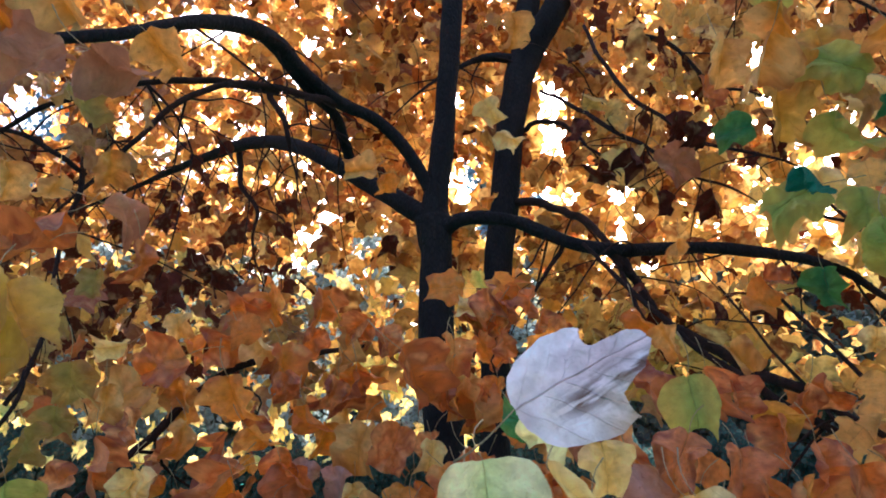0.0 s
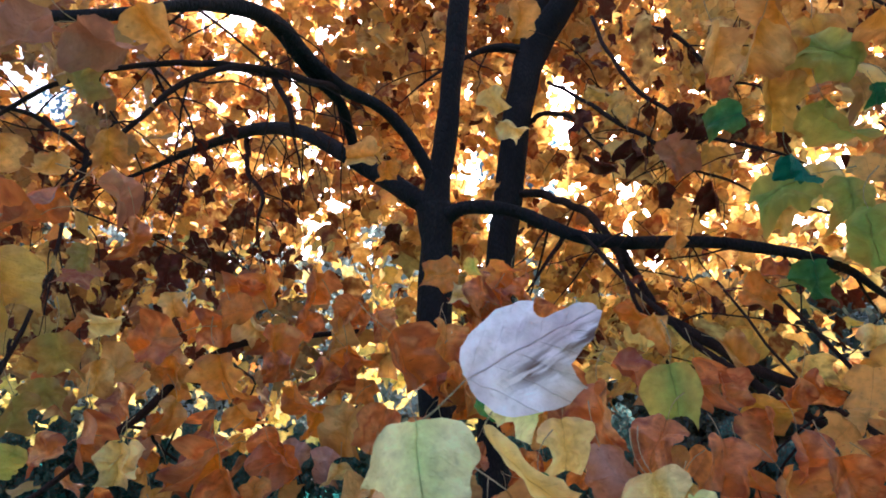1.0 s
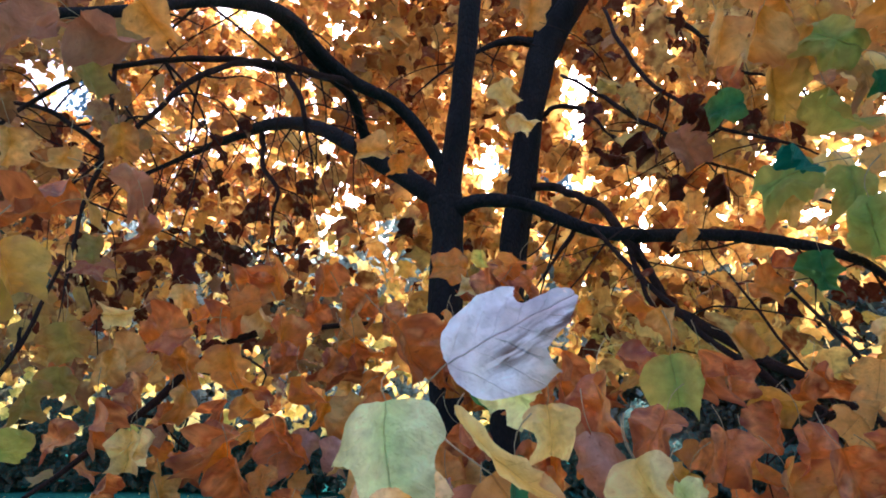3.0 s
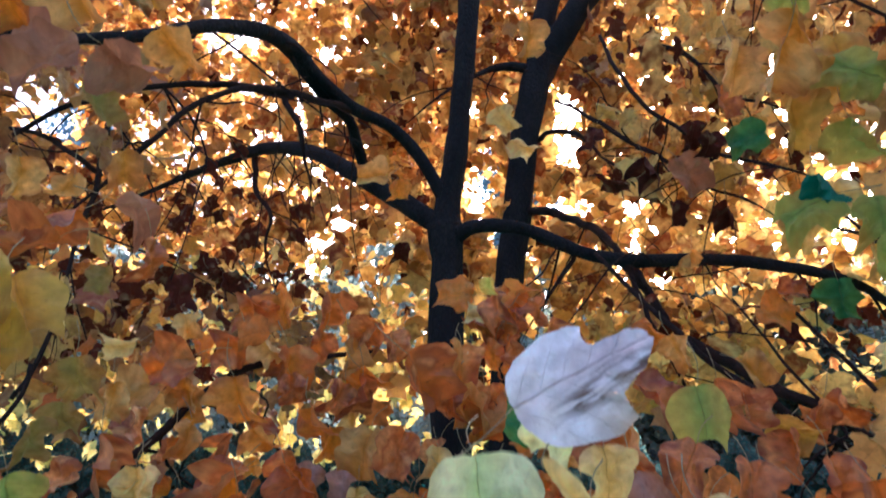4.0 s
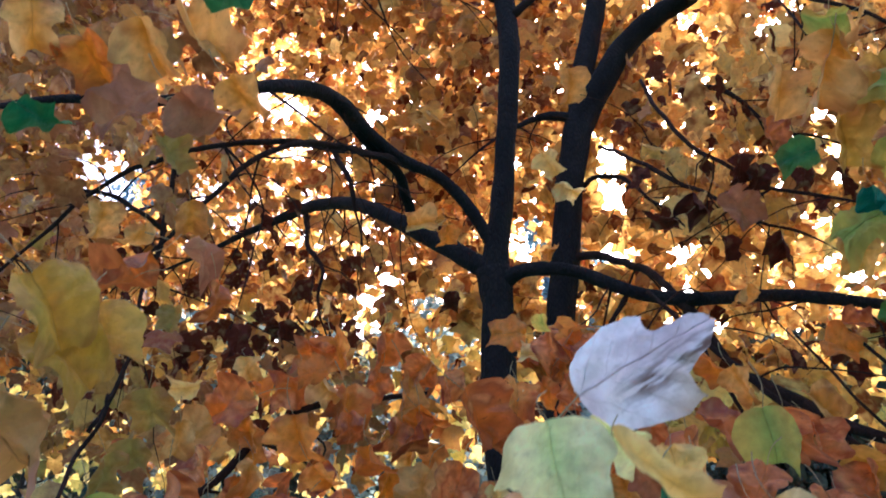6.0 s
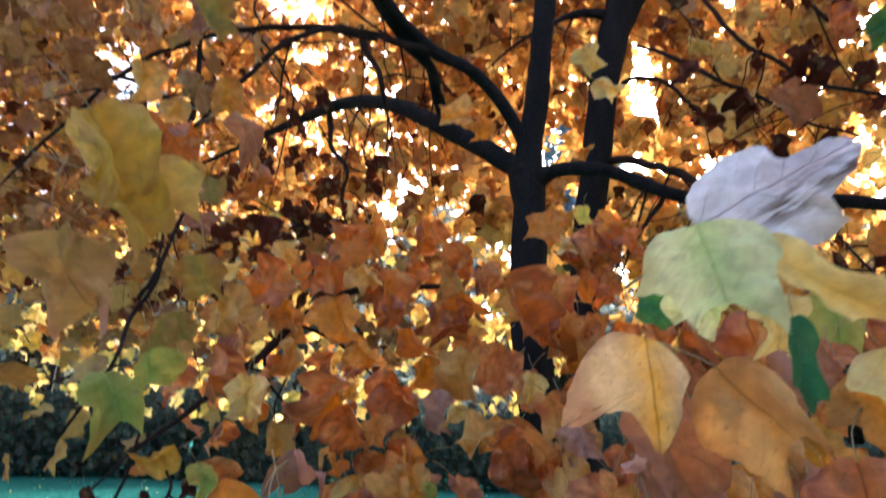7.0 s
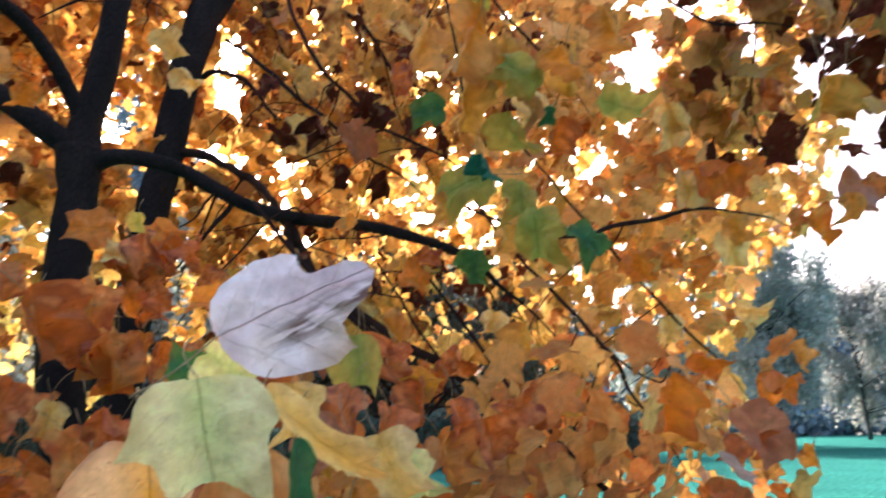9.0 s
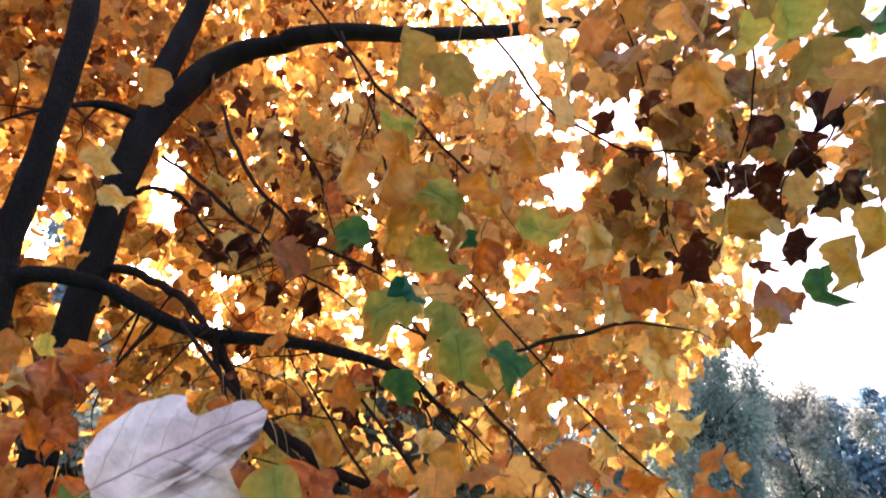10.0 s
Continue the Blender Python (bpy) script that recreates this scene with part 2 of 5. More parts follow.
FAR_GREY = leaf_material("hazy_grey_green_foliage", [(0.25, 0.36, 0.35), (0.29, 0.39, 0.36), (0.23, 0.33, 0.34)], through=0.3, islands=True, sheen=0.0, gloss=1.0, spot=0.0)
FAR_HAZE = leaf_material("hazy_pale_foliage", [(0.25, 0.30, 0.29), (0.23, 0.30, 0.30), (0.27, 0.31, 0.28)], through=0.3, islands=True, sheen=0.0, gloss=1.0, spot=0.0)


def bark_material(name, a, b, scale):
    m, n, l, bsdf = material(name)
    tc = n.new("ShaderNodeTexCoord")
    mp = n.new("ShaderNodeMapping")
    mp.inputs["Scale"].default_value = (1, 1, 0.35)
    l.new(tc.outputs["Object"], mp.inputs[0])
    big = n.new("ShaderNodeTexNoise")
    big.inputs["Scale"].default_value, big.inputs["Detail"].default_value = scale, 8
    l.new(mp.outputs[0], big.inputs["Vector"])
    cracks = n.new("ShaderNodeTexVoronoi")
    cracks.feature = "DISTANCE_TO_EDGE"
    cracks.inputs["Scale"].default_value = scale * 7
    l.new(mp.outputs[0], cracks.inputs["Vector"])
    r = ramp_node(n, [(0.3, a), (0.7, b)])
    l.new(big.outputs[0], r.inputs[0])
    cr = math_node(n, l, "MULTIPLY", cracks.outputs["Distance"], 4.0, clamp=True)
    l.new(mix_node(n, l, cr, mix_node(n, l, 0.6, r.outputs[0], (0.01, 0.009, 0.01)), r.outputs[0]), bsdf.inputs["Base Color"])
    bsdf.inputs["Roughness"].default_value = 0.9
    bsdf.inputs["Specular IOR Level"].default_value = 0.2
    bump = n.new("ShaderNodeBump")
    bump.inputs["Strength"].default_value, bump.inputs["Distance"].default_value = 0.6, 0.008
    l.new(math_node(n, l, "ADD", cr, big.outputs[0]), bump.inputs["Height"])
    l.new(bump.outputs[0], bsdf.inputs["Normal"])
    return m


BARK = bark_material("dark_bark", (0.011, 0.008, 0.0075), (0.030, 0.022, 0.020), 9)
TWIG = bark_material("twig_bark", (0.022, 0.010, 0.007), (0.060, 0.026, 0.016), 20)
PETIOLE = bark_material("petiole_skin", (0.62, 0.44, 0.20), (0.74, 0.58, 0.32), 60)
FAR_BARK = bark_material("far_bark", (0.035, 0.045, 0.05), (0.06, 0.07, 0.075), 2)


def grass_material():
    m, n, l, bsdf = material("lawn_grass")
    tc = n.new("ShaderNodeTexCoord")
    a = n.new("ShaderNodeTexNoise")
    a.inputs["Scale"].default_value, a.inputs["Detail"].default_value = 0.35, 6
    b = n.new("ShaderNodeTexNoise")
    b.inputs["Scale"].default_value, b.inputs["Detail"].default_value = 9, 8
    for x in (a, b):
        l.new(tc.outputs["Object"], x.inputs["Vector"])
    r1 = ramp_node(n, [(0.3, (0.012, 0.090, 0.076)), (0.7, (0.016, 0.125, 0.102))])
    l.new(a.outputs[0], r1.inputs[0])
    r2 = ramp_node(n, [(0.35, (0.55, 0.55, 0.6)), (0.65, (1.25, 1.2, 1.2))])
    l.new(b.outputs[0], r2.inputs[0])
    l.new(mix_node(n, l, 1.0, r1.outputs[0], r2.outputs[0], "MULTIPLY"), bsdf.inputs["Base Color"])
    bsdf.inputs["Roughness"].default_value = 1.0
    bsdf.inputs["Specular IOR Level"].default_value = 0.0
    bump = n.new("ShaderNodeBump")
    bump.inputs["Strength"].default_value, bump.inputs["Distance"].default_value = 0.8, 0.05
    l.new(b.outputs[0], bump.inputs["Height"])
    l.new(bump.outputs[0], bsdf.inputs["Normal"])
    return m


GRASS = grass_material()


# ---- builders ----
def part(name, me, mat, parent=None, label=""):
    if isinstance(me, bmesh.types.BMesh):
        bm, me = me, bpy.data.meshes.new(name)
        bm.to_mesh(me)
        bm.free()
    me.materials.append(mat)
    ob = new(name, me)
    ob.parent = parent
    return tagged(ob, label)


def smooth_line(pts, steps):
    """Catmull-Rom through points of any width."""
    p = [np.array(q, float) for q in pts]
    p = [2 * p[0] - p[1]] + p + [2 * p[-1] - p[-2]]
    line = []
    for i in range(1, len(p) - 2):
        a, b, c, d = p[i - 1:i + 3]
        for k in range(steps):
            t = k / steps
            line.append(0.5 * (2 * b + (c - a) * t + (2 * a - 5 * b + 4 * c - d) * t * t + (3 * b - a - 3 * c + d) * t ** 3))
    line.append(p[-2])
    return line


def tube_data(line, sides, rough=0.0):
    verts, faces = [], []
    prev = None
    for i, q in enumerate(line):
        a, b = line[max(0, i - 1)], line[min(len(line) - 1, i + 1)]
        d = Vector(b[:3] - a[:3]).normalized()
        u = (prev - d * prev.dot(d)).normalized() if prev else d.orthogonal().normalized()
        prev = u
        v = d.cross(u)
        for k in range(sides):
            ang = 2 * math.pi * k / sides
            r = max(0.0006, q[3])
            if rough:
                r *= 1 + rough * noise.noise(Vector((q[0] * 9 + math.cos(ang) * 1.3, q[1] * 9 + math.sin(ang) * 1.3, q[2] * 5)))
            verts.append(Vector(q[:3]) + (u * math.cos(ang) + v * math.sin(ang)) * r)
        if i:
            for k in range(sides):
                s, t = (i - 1) * sides, i * sides
                faces.append((s + k, s + (k + 1) % sides, t + (k + 1) % sides, t + k))
    faces.append(tuple(range(len(verts) - sides, len(verts))))
    faces.append(tuple(reversed(range(sides))))
    return verts, faces


def mesh_from(name, verts, faces, smooth=True):
    me = bpy.data.meshes.new(name)
    me.from_pydata([tuple(v) for v in verts], [], faces)
    if smooth:
        me.polygons.foreach_set("use_smooth", [True] * len(me.polygons))
    me.update()
    return me


def empty(name, label, category, group="", place=(0, 0, 0)):
    ob = new(name)
    ob.location = place
    return tagged(ob, label, category, group)


WOODS = []


def wood(name, tree, pts):
    """A trunk, limb or branch through points with radii."""
    thick = pts[0][3] > 0.03
    if name in ("limb", "branch") and 0.004 < pts[-1][3] < 0.02:
        a, b = Vector(pts[-2][:3]), Vector(pts[-1][:3])
        d, r = (b - a).normalized(), pts[-1][3]
        reach = min(0.8, 35 * r)
        pts = pts + [(*(b + d * reach * s - Vector((0, 0, 0.25 * reach * s * s))), r * (1 - 0.8 * s)) for s in (0.35, 0.7, 1.0)]
    if name == "branch" and pts[0][0] > 0.85 and pts[0][1] < 2.45:
        a, b = Vector(pts[0][:3]), Vector(pts[1][:3])
        d = (a - b).normalized()
        pts = [(*(a + d * k + Vector((-0.3, 0.8, 1.4)) * k * k), pts[0][3] * (1 - 0.6 * k)) for k in (0.45, 0.2)] + pts
        pts = [(x, y, z, r * 0.72) for x, y, z, r in pts]
    line = smooth_line(pts, 5)
    if not thick:
        for q in line[2:]:
            w = 0.004 + 0.9 * q[3]
            q[:3] += w * np.array(noise.noise_vector(Vector((q[0] * 7, q[1] * 7, q[2] * 7))))
    v, f = tube_data(line, 12 if thick else 7, 0.16 if thick else 0.22)
    WOODS.append((tree, line))
    return part(name, mesh_from(name, v, f), BARK if thick else TWIG, tree)


# ---- leaves ----
HALF = [(0.0, 0.0), (0.13, -0.04), (0.28, -0.02), (0.43, 0.08), (0.53, 0.19), (0.58, 0.31), (0.45, 0.36), (0.33, 0.45),
        (0.34, 0.58), (0.44, 0.76), (0.52, 0.95), (0.37, 0.87), (0.21, 0.79), (0.08, 0.74), (0.0, 0.71)]


ROUND = [(0.0, 0.0), (0.15, -0.05), (0.31, -0.03), (0.43, 0.06), (0.50, 0.19), (0.51, 0.31), (0.49, 0.42), (0.46, 0.52),
         (0.46, 0.64), (0.45, 0.76), (0.40, 0.86), (0.31, 0.87), (0.18, 0.86), (0.07, 0.84), (0.0, 0.83)]


def leaf_points(seed, lobes=1.0, full=0.3):
    """The outline of a tulip-tree leaf, base at the origin, tip along y, and its inner ring."""
    rnd = random.Random(seed)
    w, tip, notch = rnd.uniform(0.84, 1.08), rnd.uniform(0.93, 1.12), rnd.uniform(-0.05, 0.12)
    right, left = [], []
    for side, sign in ((right, 1), (left, -1)):
        for i, (h, q) in enumerate(zip(HALF, ROUND)):
            x, y = h[0] + (q[0] - h[0]) * full, h[1] + (q[1] - h[1]) * full
            j = rnd.uniform(-0.025, 0.025)
            if i in (6, 7, 8):
                x *= 1 - 0.12 * (lobes - 1) + rnd.uniform(-0.07, 0.05)
            if i >= 12:
                y += notch * (1 if i >= 13 else 0.4)
            side.append((sign * x * w + j * (x > 0), y * tip + j * 0.7))
    return right + left[-2:0:-1]


def bend(x, y, k):
    fold, droop, cup, wave, ph = k
    return fold * abs(x) + droop * y * y + cup * x * x + wave * math.sin(9 * x + ph) * math.sin(7 * y + ph * 1.7) * (abs(x) + 0.15)


def fine_leaf(seed, full, shut=False):
    """Crumpled blade of three rings with curling rims, and a petiole."""
    rnd = random.Random(seed)
    k = (rnd.uniform(0.15, 0.95), rnd.uniform(-0.6, 0.1), rnd.uniform(-0.6, 0.6), rnd.uniform(0.10, 0.30), rnd.uniform(0, 6))
    curl, twist = rnd.uniform(-3.2, 1.2), rnd.uniform(-0.7, 0.7)
    ring = leaf_points(seed, rnd.uniform(0.2, 1.4), full + rnd.uniform(-0.15, 0.2))
    ring = [tuple(q) for q in smooth_line(ring + ring[:1], 2)][:-1]
    ring = [(x * (1 + rnd.uniform(-0.02, 0.02)), y + rnd.uniform(-0.008, 0.008)) for x, y in ring]
    n = len(ring)
    if shut:
        k = (rnd.uniform(0.7, 1.3),) + k[1:]
    cy = 0.40
    verts = []
    for s in (1.0, 0.78, 0.45):
        verts += [(x * s, cy + (y - cy) * s) for x, y in ring]
    verts.append((0.0, cy))
    faces = []
    for i in range(n):
        j = (i + 1) % n
        faces += [(i, j, n + j, n + i), (n + i, n + j, 2 * n + j, 2 * n + i), (2 * n + i, 2 * n + j, 3 * n)]
    uv = list(verts)
    v3 = []
    for x, y in verts:
        r = math.hypot(x, y - cy)
        z = bend(x, y, k) + curl * max(0.0, r - 0.28) ** 2 + twist * x * (y - cy)
        z += 0.17 * noise.noise(Vector((x * 4, y * 4, seed * 1.7))) + 0.06 * noise.noise(Vector((x * 11, y * 11, seed * 2.3)))
        v3.append(Vector((x / math.hypot(1.0, 0.8 * k[0]), y, z)))
    me = mesh_from("leaf", v3, faces)
    layer = me.uv_layers.new(name="UVMap")
    idx = np.zeros(len(me.loops), int)
    me.loops.foreach_get("vertex_index", idx)
    layer.data.foreach_set("uv", np.array(uv)[idx].ravel())
    return me


# the nearest leaves, each side from base to tip: width, height
SHAPE = {
    "pale": ([(0.07, 0.0), (0.22, 0.05), (0.37, 0.17), (0.46, 0.38), (0.49, 0.60), (0.45, 0.74), (0.45, 0.74), (0.30, 0.74), (0.25, 0.84), (0.21, 0.94), (0.15, 1.01), (0.07, 1.07), (0.04, 1.08)],
             [(0.08, -0.01), (0.23, 0.05), (0.35, 0.17), (0.40, 0.36), (0.40, 0.52), (0.38, 0.65), (0.36, 0.67), (0.30, 0.66), (0.21, 0.66), (0.15, 0.71), (0.15, 0.84), (0.12, 0.97), (0.07, 1.05)]),
    "limewhite": ([(0.16, -0.05), (0.40, -0.06), (0.52, 0.08), (0.58, 0.25), (0.70, 0.43), (0.70, 0.43), (0.54, 0.49), (0.42, 0.57), (0.37, 0.72), (0.31, 0.94), (0.31, 0.94), (0.22, 0.86), (0.10, 0.82)],
                  [(0.14, 0.02), (0.30, 0.03), (0.46, 0.11), (0.53, 0.28), (0.54, 0.46), (0.44, 0.58), (0.42, 0.78), (0.40, 0.98), (0.34, 1.13), (0.34, 1.13), (0.22, 0.96), (0.12, 0.88), (0.06, 0.83)]),
    "peach": ([(0.12, -0.08), (0.30, -0.13), (0.50, 0.0), (0.66, 0.22), (0.75, 0.44), (0.80, 0.64), (0.80, 0.64), (0.62, 0.67), (0.40, 0.62), (0.22, 0.66), (0.10, 0.84), (0.05, 0.95), (0.03, 0.99)],
              [(0.11, 0.01), (0.26, 0.08), (0.37, 0.18), (0.44, 0.30), (0.44, 0.30), (0.36, 0.42), (0.29, 0.54), (0.27, 0.66), (0.19, 0.80), (0.10, 0.93), (0.06, 0.97), (0.03, 1.0), (0.02, 1.01)]),
    "narrow": ([(0.05, -0.02), (0.11, 0.03), (0.17, 0.14), (0.19, 0.30), (0.14, 0.42), (0.18, 0.56), (0.23, 0.70), (0.23, 0.70), (0.15, 0.74), (0.10, 0.82), (0.08, 0.92), (0.05, 1.0), (0.03, 1.03)],
               [(0.06, -0.03), (0.15, 0.0), (0.22, 0.10), (0.25, 0.25), (0.25, 0.25), (0.19, 0.38), (0.17, 0.54), (0.22, 0.74), (0.20, 0.88), (0.20, 0.88), (0.12, 0.88), (0.07, 0.90), (0.03, 0.98)]),
    "lime": ([(0.10, -0.02), (0.25, 0.02), (0.37, 0.13), (0.44, 0.30), (0.42, 0.47), (0.37, 0.62), (0.32, 0.78), (0.25, 0.97), (0.25, 0.97), (0.19, 0.84), (0.13, 0.75), (0.08, 0.71), (0.04, 0.70)],
             [(0.11, -0.02), (0.26, 0.01), (0.39, 0.12), (0.46, 0.29), (0.46, 0.43), (0.46, 0.43), (0.38, 0.58), (0.32, 0.72), (0.27, 0.92), (0.27, 0.92), (0.20, 0.80), (0.12, 0.72), (0.05, 0.70)]),
}


def shaped_leaf(kind, seed, fold=(0.2, 0.2), droop=0.0, cup=0.0, twist=0.0, curl=0.0, crumple=1.0):
    """A blade after SHAPE with its halves folded by fold, and the tip bent by droop."""
    right, left = SHAPE[kind]
    ring = [(0.0, 0.0)] + right + [(0.0, right[-1][1] * 0.5 + left[-1][1] * 0.5)] + [(-x, y) for x, y in reversed(left)]
    ring = [tuple(q) for q in smooth_line(ring + ring[:1], 4)][:-1]
    n, cy = len(ring), 0.42
    rnd = random.Random(seed)
    ring = [(x * (1 + rnd.uniform(-0.012, 0.012)), y + rnd.uniform(-0.006, 0.006)) for x, y in ring]
    steps = (1.0, 0.92, 0.80, 0.66, 0.50, 0.32, 0.15)
    flat = [(x * s, cy + (y - cy) * s) for s in steps for x, y in ring] + [(0.0, cy)]
    faces = [(k * n + i, k * n + (i + 1) % n, (k + 1) * n + (i + 1) % n, (k + 1) * n + i) for k in range(len(steps) - 1) for i in range(n)]
    faces += [((len(steps) - 1) * n + i, (len(steps) - 1) * n + (i + 1) % n, len(flat) - 1) for i in range(n)]
    verts = []
    for x, y in flat:
        f = fold[0] if x > 0 else fold[1]
        r = math.hypot(x, y - cy)
        z = f * math.sqrt(x * x + 0.0016) - f * 0.04 + droop * y * y + cup * x * x + twist * x * (y - cy) + curl * max(0.0, r - 0.33) ** 2
        ribs = math.sin(2 * math.pi * (y - 0.85 * abs(x)) * 5.0)
        z += crumple * (0.010 * ribs * min(1.0, abs(x) * 5) + 0.055 * noise.noise(Vector((x * 3.5, y * 3.5, seed * 1.7))) + 0.022 * noise.noise(Vector((x * 9, y * 9, seed * 2.3))))
        verts.append((x / math.hypot(1.0, f), y, z / math.hypot(1.0, f)))
    me = mesh_from("leaf", verts, faces)
    idx = np.zeros(len(me.loops), int)
    me.loops.foreach_get("vertex_index", idx)
    me.uv_layers.new(name="UVMap").data.foreach_set("uv", np.array(flat)[idx].ravel())
    return me


def petiole_mesh(seed):
    rnd = random.Random(seed)
    sag, sway = rnd.uniform(0.1, 0.4), rnd.uniform(-0.12, 0.12)
    stem = [np.array((sway * math.sin(2.5 * s), -0.62 * s, -sag * s * s, 0.0065 + 0.005 * s * s)) for s in (0, 0.25, 0.5, 0.75, 1.0)]
    me = mesh_from("petiole", *tube_data(stem, 5))
    me.materials.append(PETIOLE)
    return me


PETIOLES = [petiole_mesh(i) for i in range(6)]
LEAF_MESH = {}
FULL = {"peachy": 0.6, "limewhite": 0.22, "yellow": 0.5, "ochre": 0.6, "lime": 0.65, "dark": 0.35}
leaf_count = 0


def leaf(kind, x, y, z, size, rx, ry, rz, shape=None, stem=1.0):
    """One leaf of the front branches, its base at x, y, z; shape: a blade of its own; stem: the length of its stalk."""
    global leaf_count
    leaf_count += 1
    if shape:
        shape.materials.append(LEAF_MAT[kind])
        key = ("shaped", leaf_count)
        LEAF_MESH[key] = shape
    else:
        key = (kind, leaf_count % 8 if kind in ("rust", "orange", "tan", "dark", "yellow", "olive", "mauve") else leaf_count % 2)
    if key not in LEAF_MESH:
        LEAF_MESH[key] = fine_leaf(1 + len(LEAF_MESH), FULL.get(kind, 0.62), kind in ("rust", "orange", "tan", "dark", "olive") and key[1] % 3 == 1)
        LEAF_MESH[key].materials.append(LEAF_MAT[kind])
    ob = new("leaf", LEAF_MESH[key])
    ob.matrix_basis = pose(x, y, z, rx, ry, rz) @ Matrix.Scale(size, 4)
    ob.parent = tree_b if x > 0.95 else tree_a
    stalk = new("petiole", PETIOLES[leaf_count % 6])
    stalk.parent = ob
    stalk.scale = (1, stem, 1)
    return ob


def coarse_leaf(seed, step):
    rnd = random.Random(seed)
    ring = leaf_points(seed, 1.2, 0.42)
    if step == 2:
        ring = [p for i, p in enumerate(ring) if i % 28 in (0, 3, 5, 7, 10, 12, 14, 16, 18, 21, 23, 25)]
    if step == 3:
        ring = [p for i, p in enumerate(ring) if i % 28 in (0, 5, 10, 14, 18, 23)]
    k = (rnd.uniform(-0.1, 0.6), rnd.uniform(-0.5, 0.1), rnd.uniform(-0.6, 0.4), 0.1, rnd.uniform(0, 6))
    flat = ring + [(0.0, 0.4)]
    return np.array([(x, y, bend(x, y, k) + 0.12 * noise.noise(Vector((x * 4, y * 4, seed * 1.3)))) for x, y in flat])


def foliage(name, mat, parent, places, step=1, droop=0.5, label=""):
    """Many joined leaves. places: rows of x, y, z, size. droop: how far the tips hang."""
    rng = np.random.default_rng(len(places) + int(places[0][0] * 100) % 97)
    shapes = [coarse_leaf(40 + i, step) for i in range(7)]
    n = len(shapes[0]) - 1
    tri = np.array([(i, (i + 1) % n, n) for i in range(n)])
    pos = np.array(places)
    m = len(pos)
    tip = rng.normal(size=(m, 3))
    tip[:, 2] = tip[:, 2] * 0.6 - droop * 1.6
    tip /= np.linalg.norm(tip, axis=1)[:, None]
    nor = rng.normal(size=(m, 3))
    nor[:, 1] -= 0.6
    if step == 3:
        nor = nor * 0.4 + np.array((0, -1.0, 0.2))
    nor -= tip * (nor * tip).sum(1)[:, None]
    nor /= np.linalg.norm(nor, axis=1)[:, None]
    wid = np.cross(tip, nor)
    allv, uvs = np.empty((m, n + 1, 3)), np.empty((m, n + 1, 2))
    pick = rng.integers(0, 7, m)
    for s, sh in enumerate(shapes):
        q = pick == s
        c = sh - np.array((0, 0.4, 0))
        allv[q] = pos[q, None, :3] + pos[q, None, 3:4] * (c[None, :, 0:1] * wid[q, None] + c[None, :, 1:2] * tip[q, None] + c[None, :, 2:3] * nor[q, None])
        uvs[q] = sh[None, :, :2]
    faces = (tri[None] + (np.arange(m) * (n + 1))[:, None, None]).reshape(-1, 3)
    me = bpy.data.meshes.new(name)
    me.vertices.add(m * (n + 1))
    me.vertices.foreach_set("co", allv.ravel())
    me.loops.add(faces.size)
    me.loops.foreach_set("vertex_index", faces.ravel())
    me.polygons.add(len(faces))
    me.polygons.foreach_set("loop_start", np.arange(0, faces.size, 3))
    me.polygons.foreach_set("loop_total", np.full(len(faces), 3))
    me.polygons.foreach_set("use_smooth", np.ones(len(faces), bool))
    me.update(calc_edges=True)
    me.uv_layers.new(name="UVMap").data.foreach_set("uv", uvs.reshape(-1, 2)[faces.ravel()].ravel())
    me.validate()
    return tagged(part(name, me, mat, parent, label), kind="stuff")


def azel(x, y, z):
    """Bearing to the right of +y and height angle, from the spot under the tree where one stands."""
    return math.degrees(math.atan2(x - 0.05, y)), math.degrees(math.atan2(z - 1.53, math.hypot(x - 0.05, y)))


# ---- ground ----
def ground():
    n = 60
    rad = [0.0] + [0.8 * 1.155 ** i for i in range(n)]
    verts, faces = [(0, 0, 0)], []
    for r in rad[1:]:
        for k in range(48):
            a = 2 * math.pi * k / 48
            x, y = r * math.cos(a), r * math.sin(a)
            z = 0.10 * noise.noise(Vector((x * 0.12, y * 0.12, 0))) * min(1, r / 6)
            verts.append((x, y, z))
    for k in range(48):
        faces.append((0, 1 + k, 1 + (k + 1) % 48))
    for i in range(1, n):
        s, t = 1 + (i - 1) * 48, 1 + i * 48
        for k in range(48):
            faces.append((s + k, t + k, t + (k + 1) % 48, s + (k + 1) % 48))
    return tagged(part("ground", mesh_from("ground", verts, faces), GRASS), "short bluish-green park lawn reaching to the woods", "lawn", kind="structure")


ground()

# ---- the two trees ----
tree_a = empty("tulip_tree", "young tulip tree with dark bark, low forking limbs and autumn leaves", "tree", "tulip trees")
tree_b = empty("tulip_tree", "dark slender tulip tree leaning towards the lawn behind its neighbour", "tree", "tulip trees")

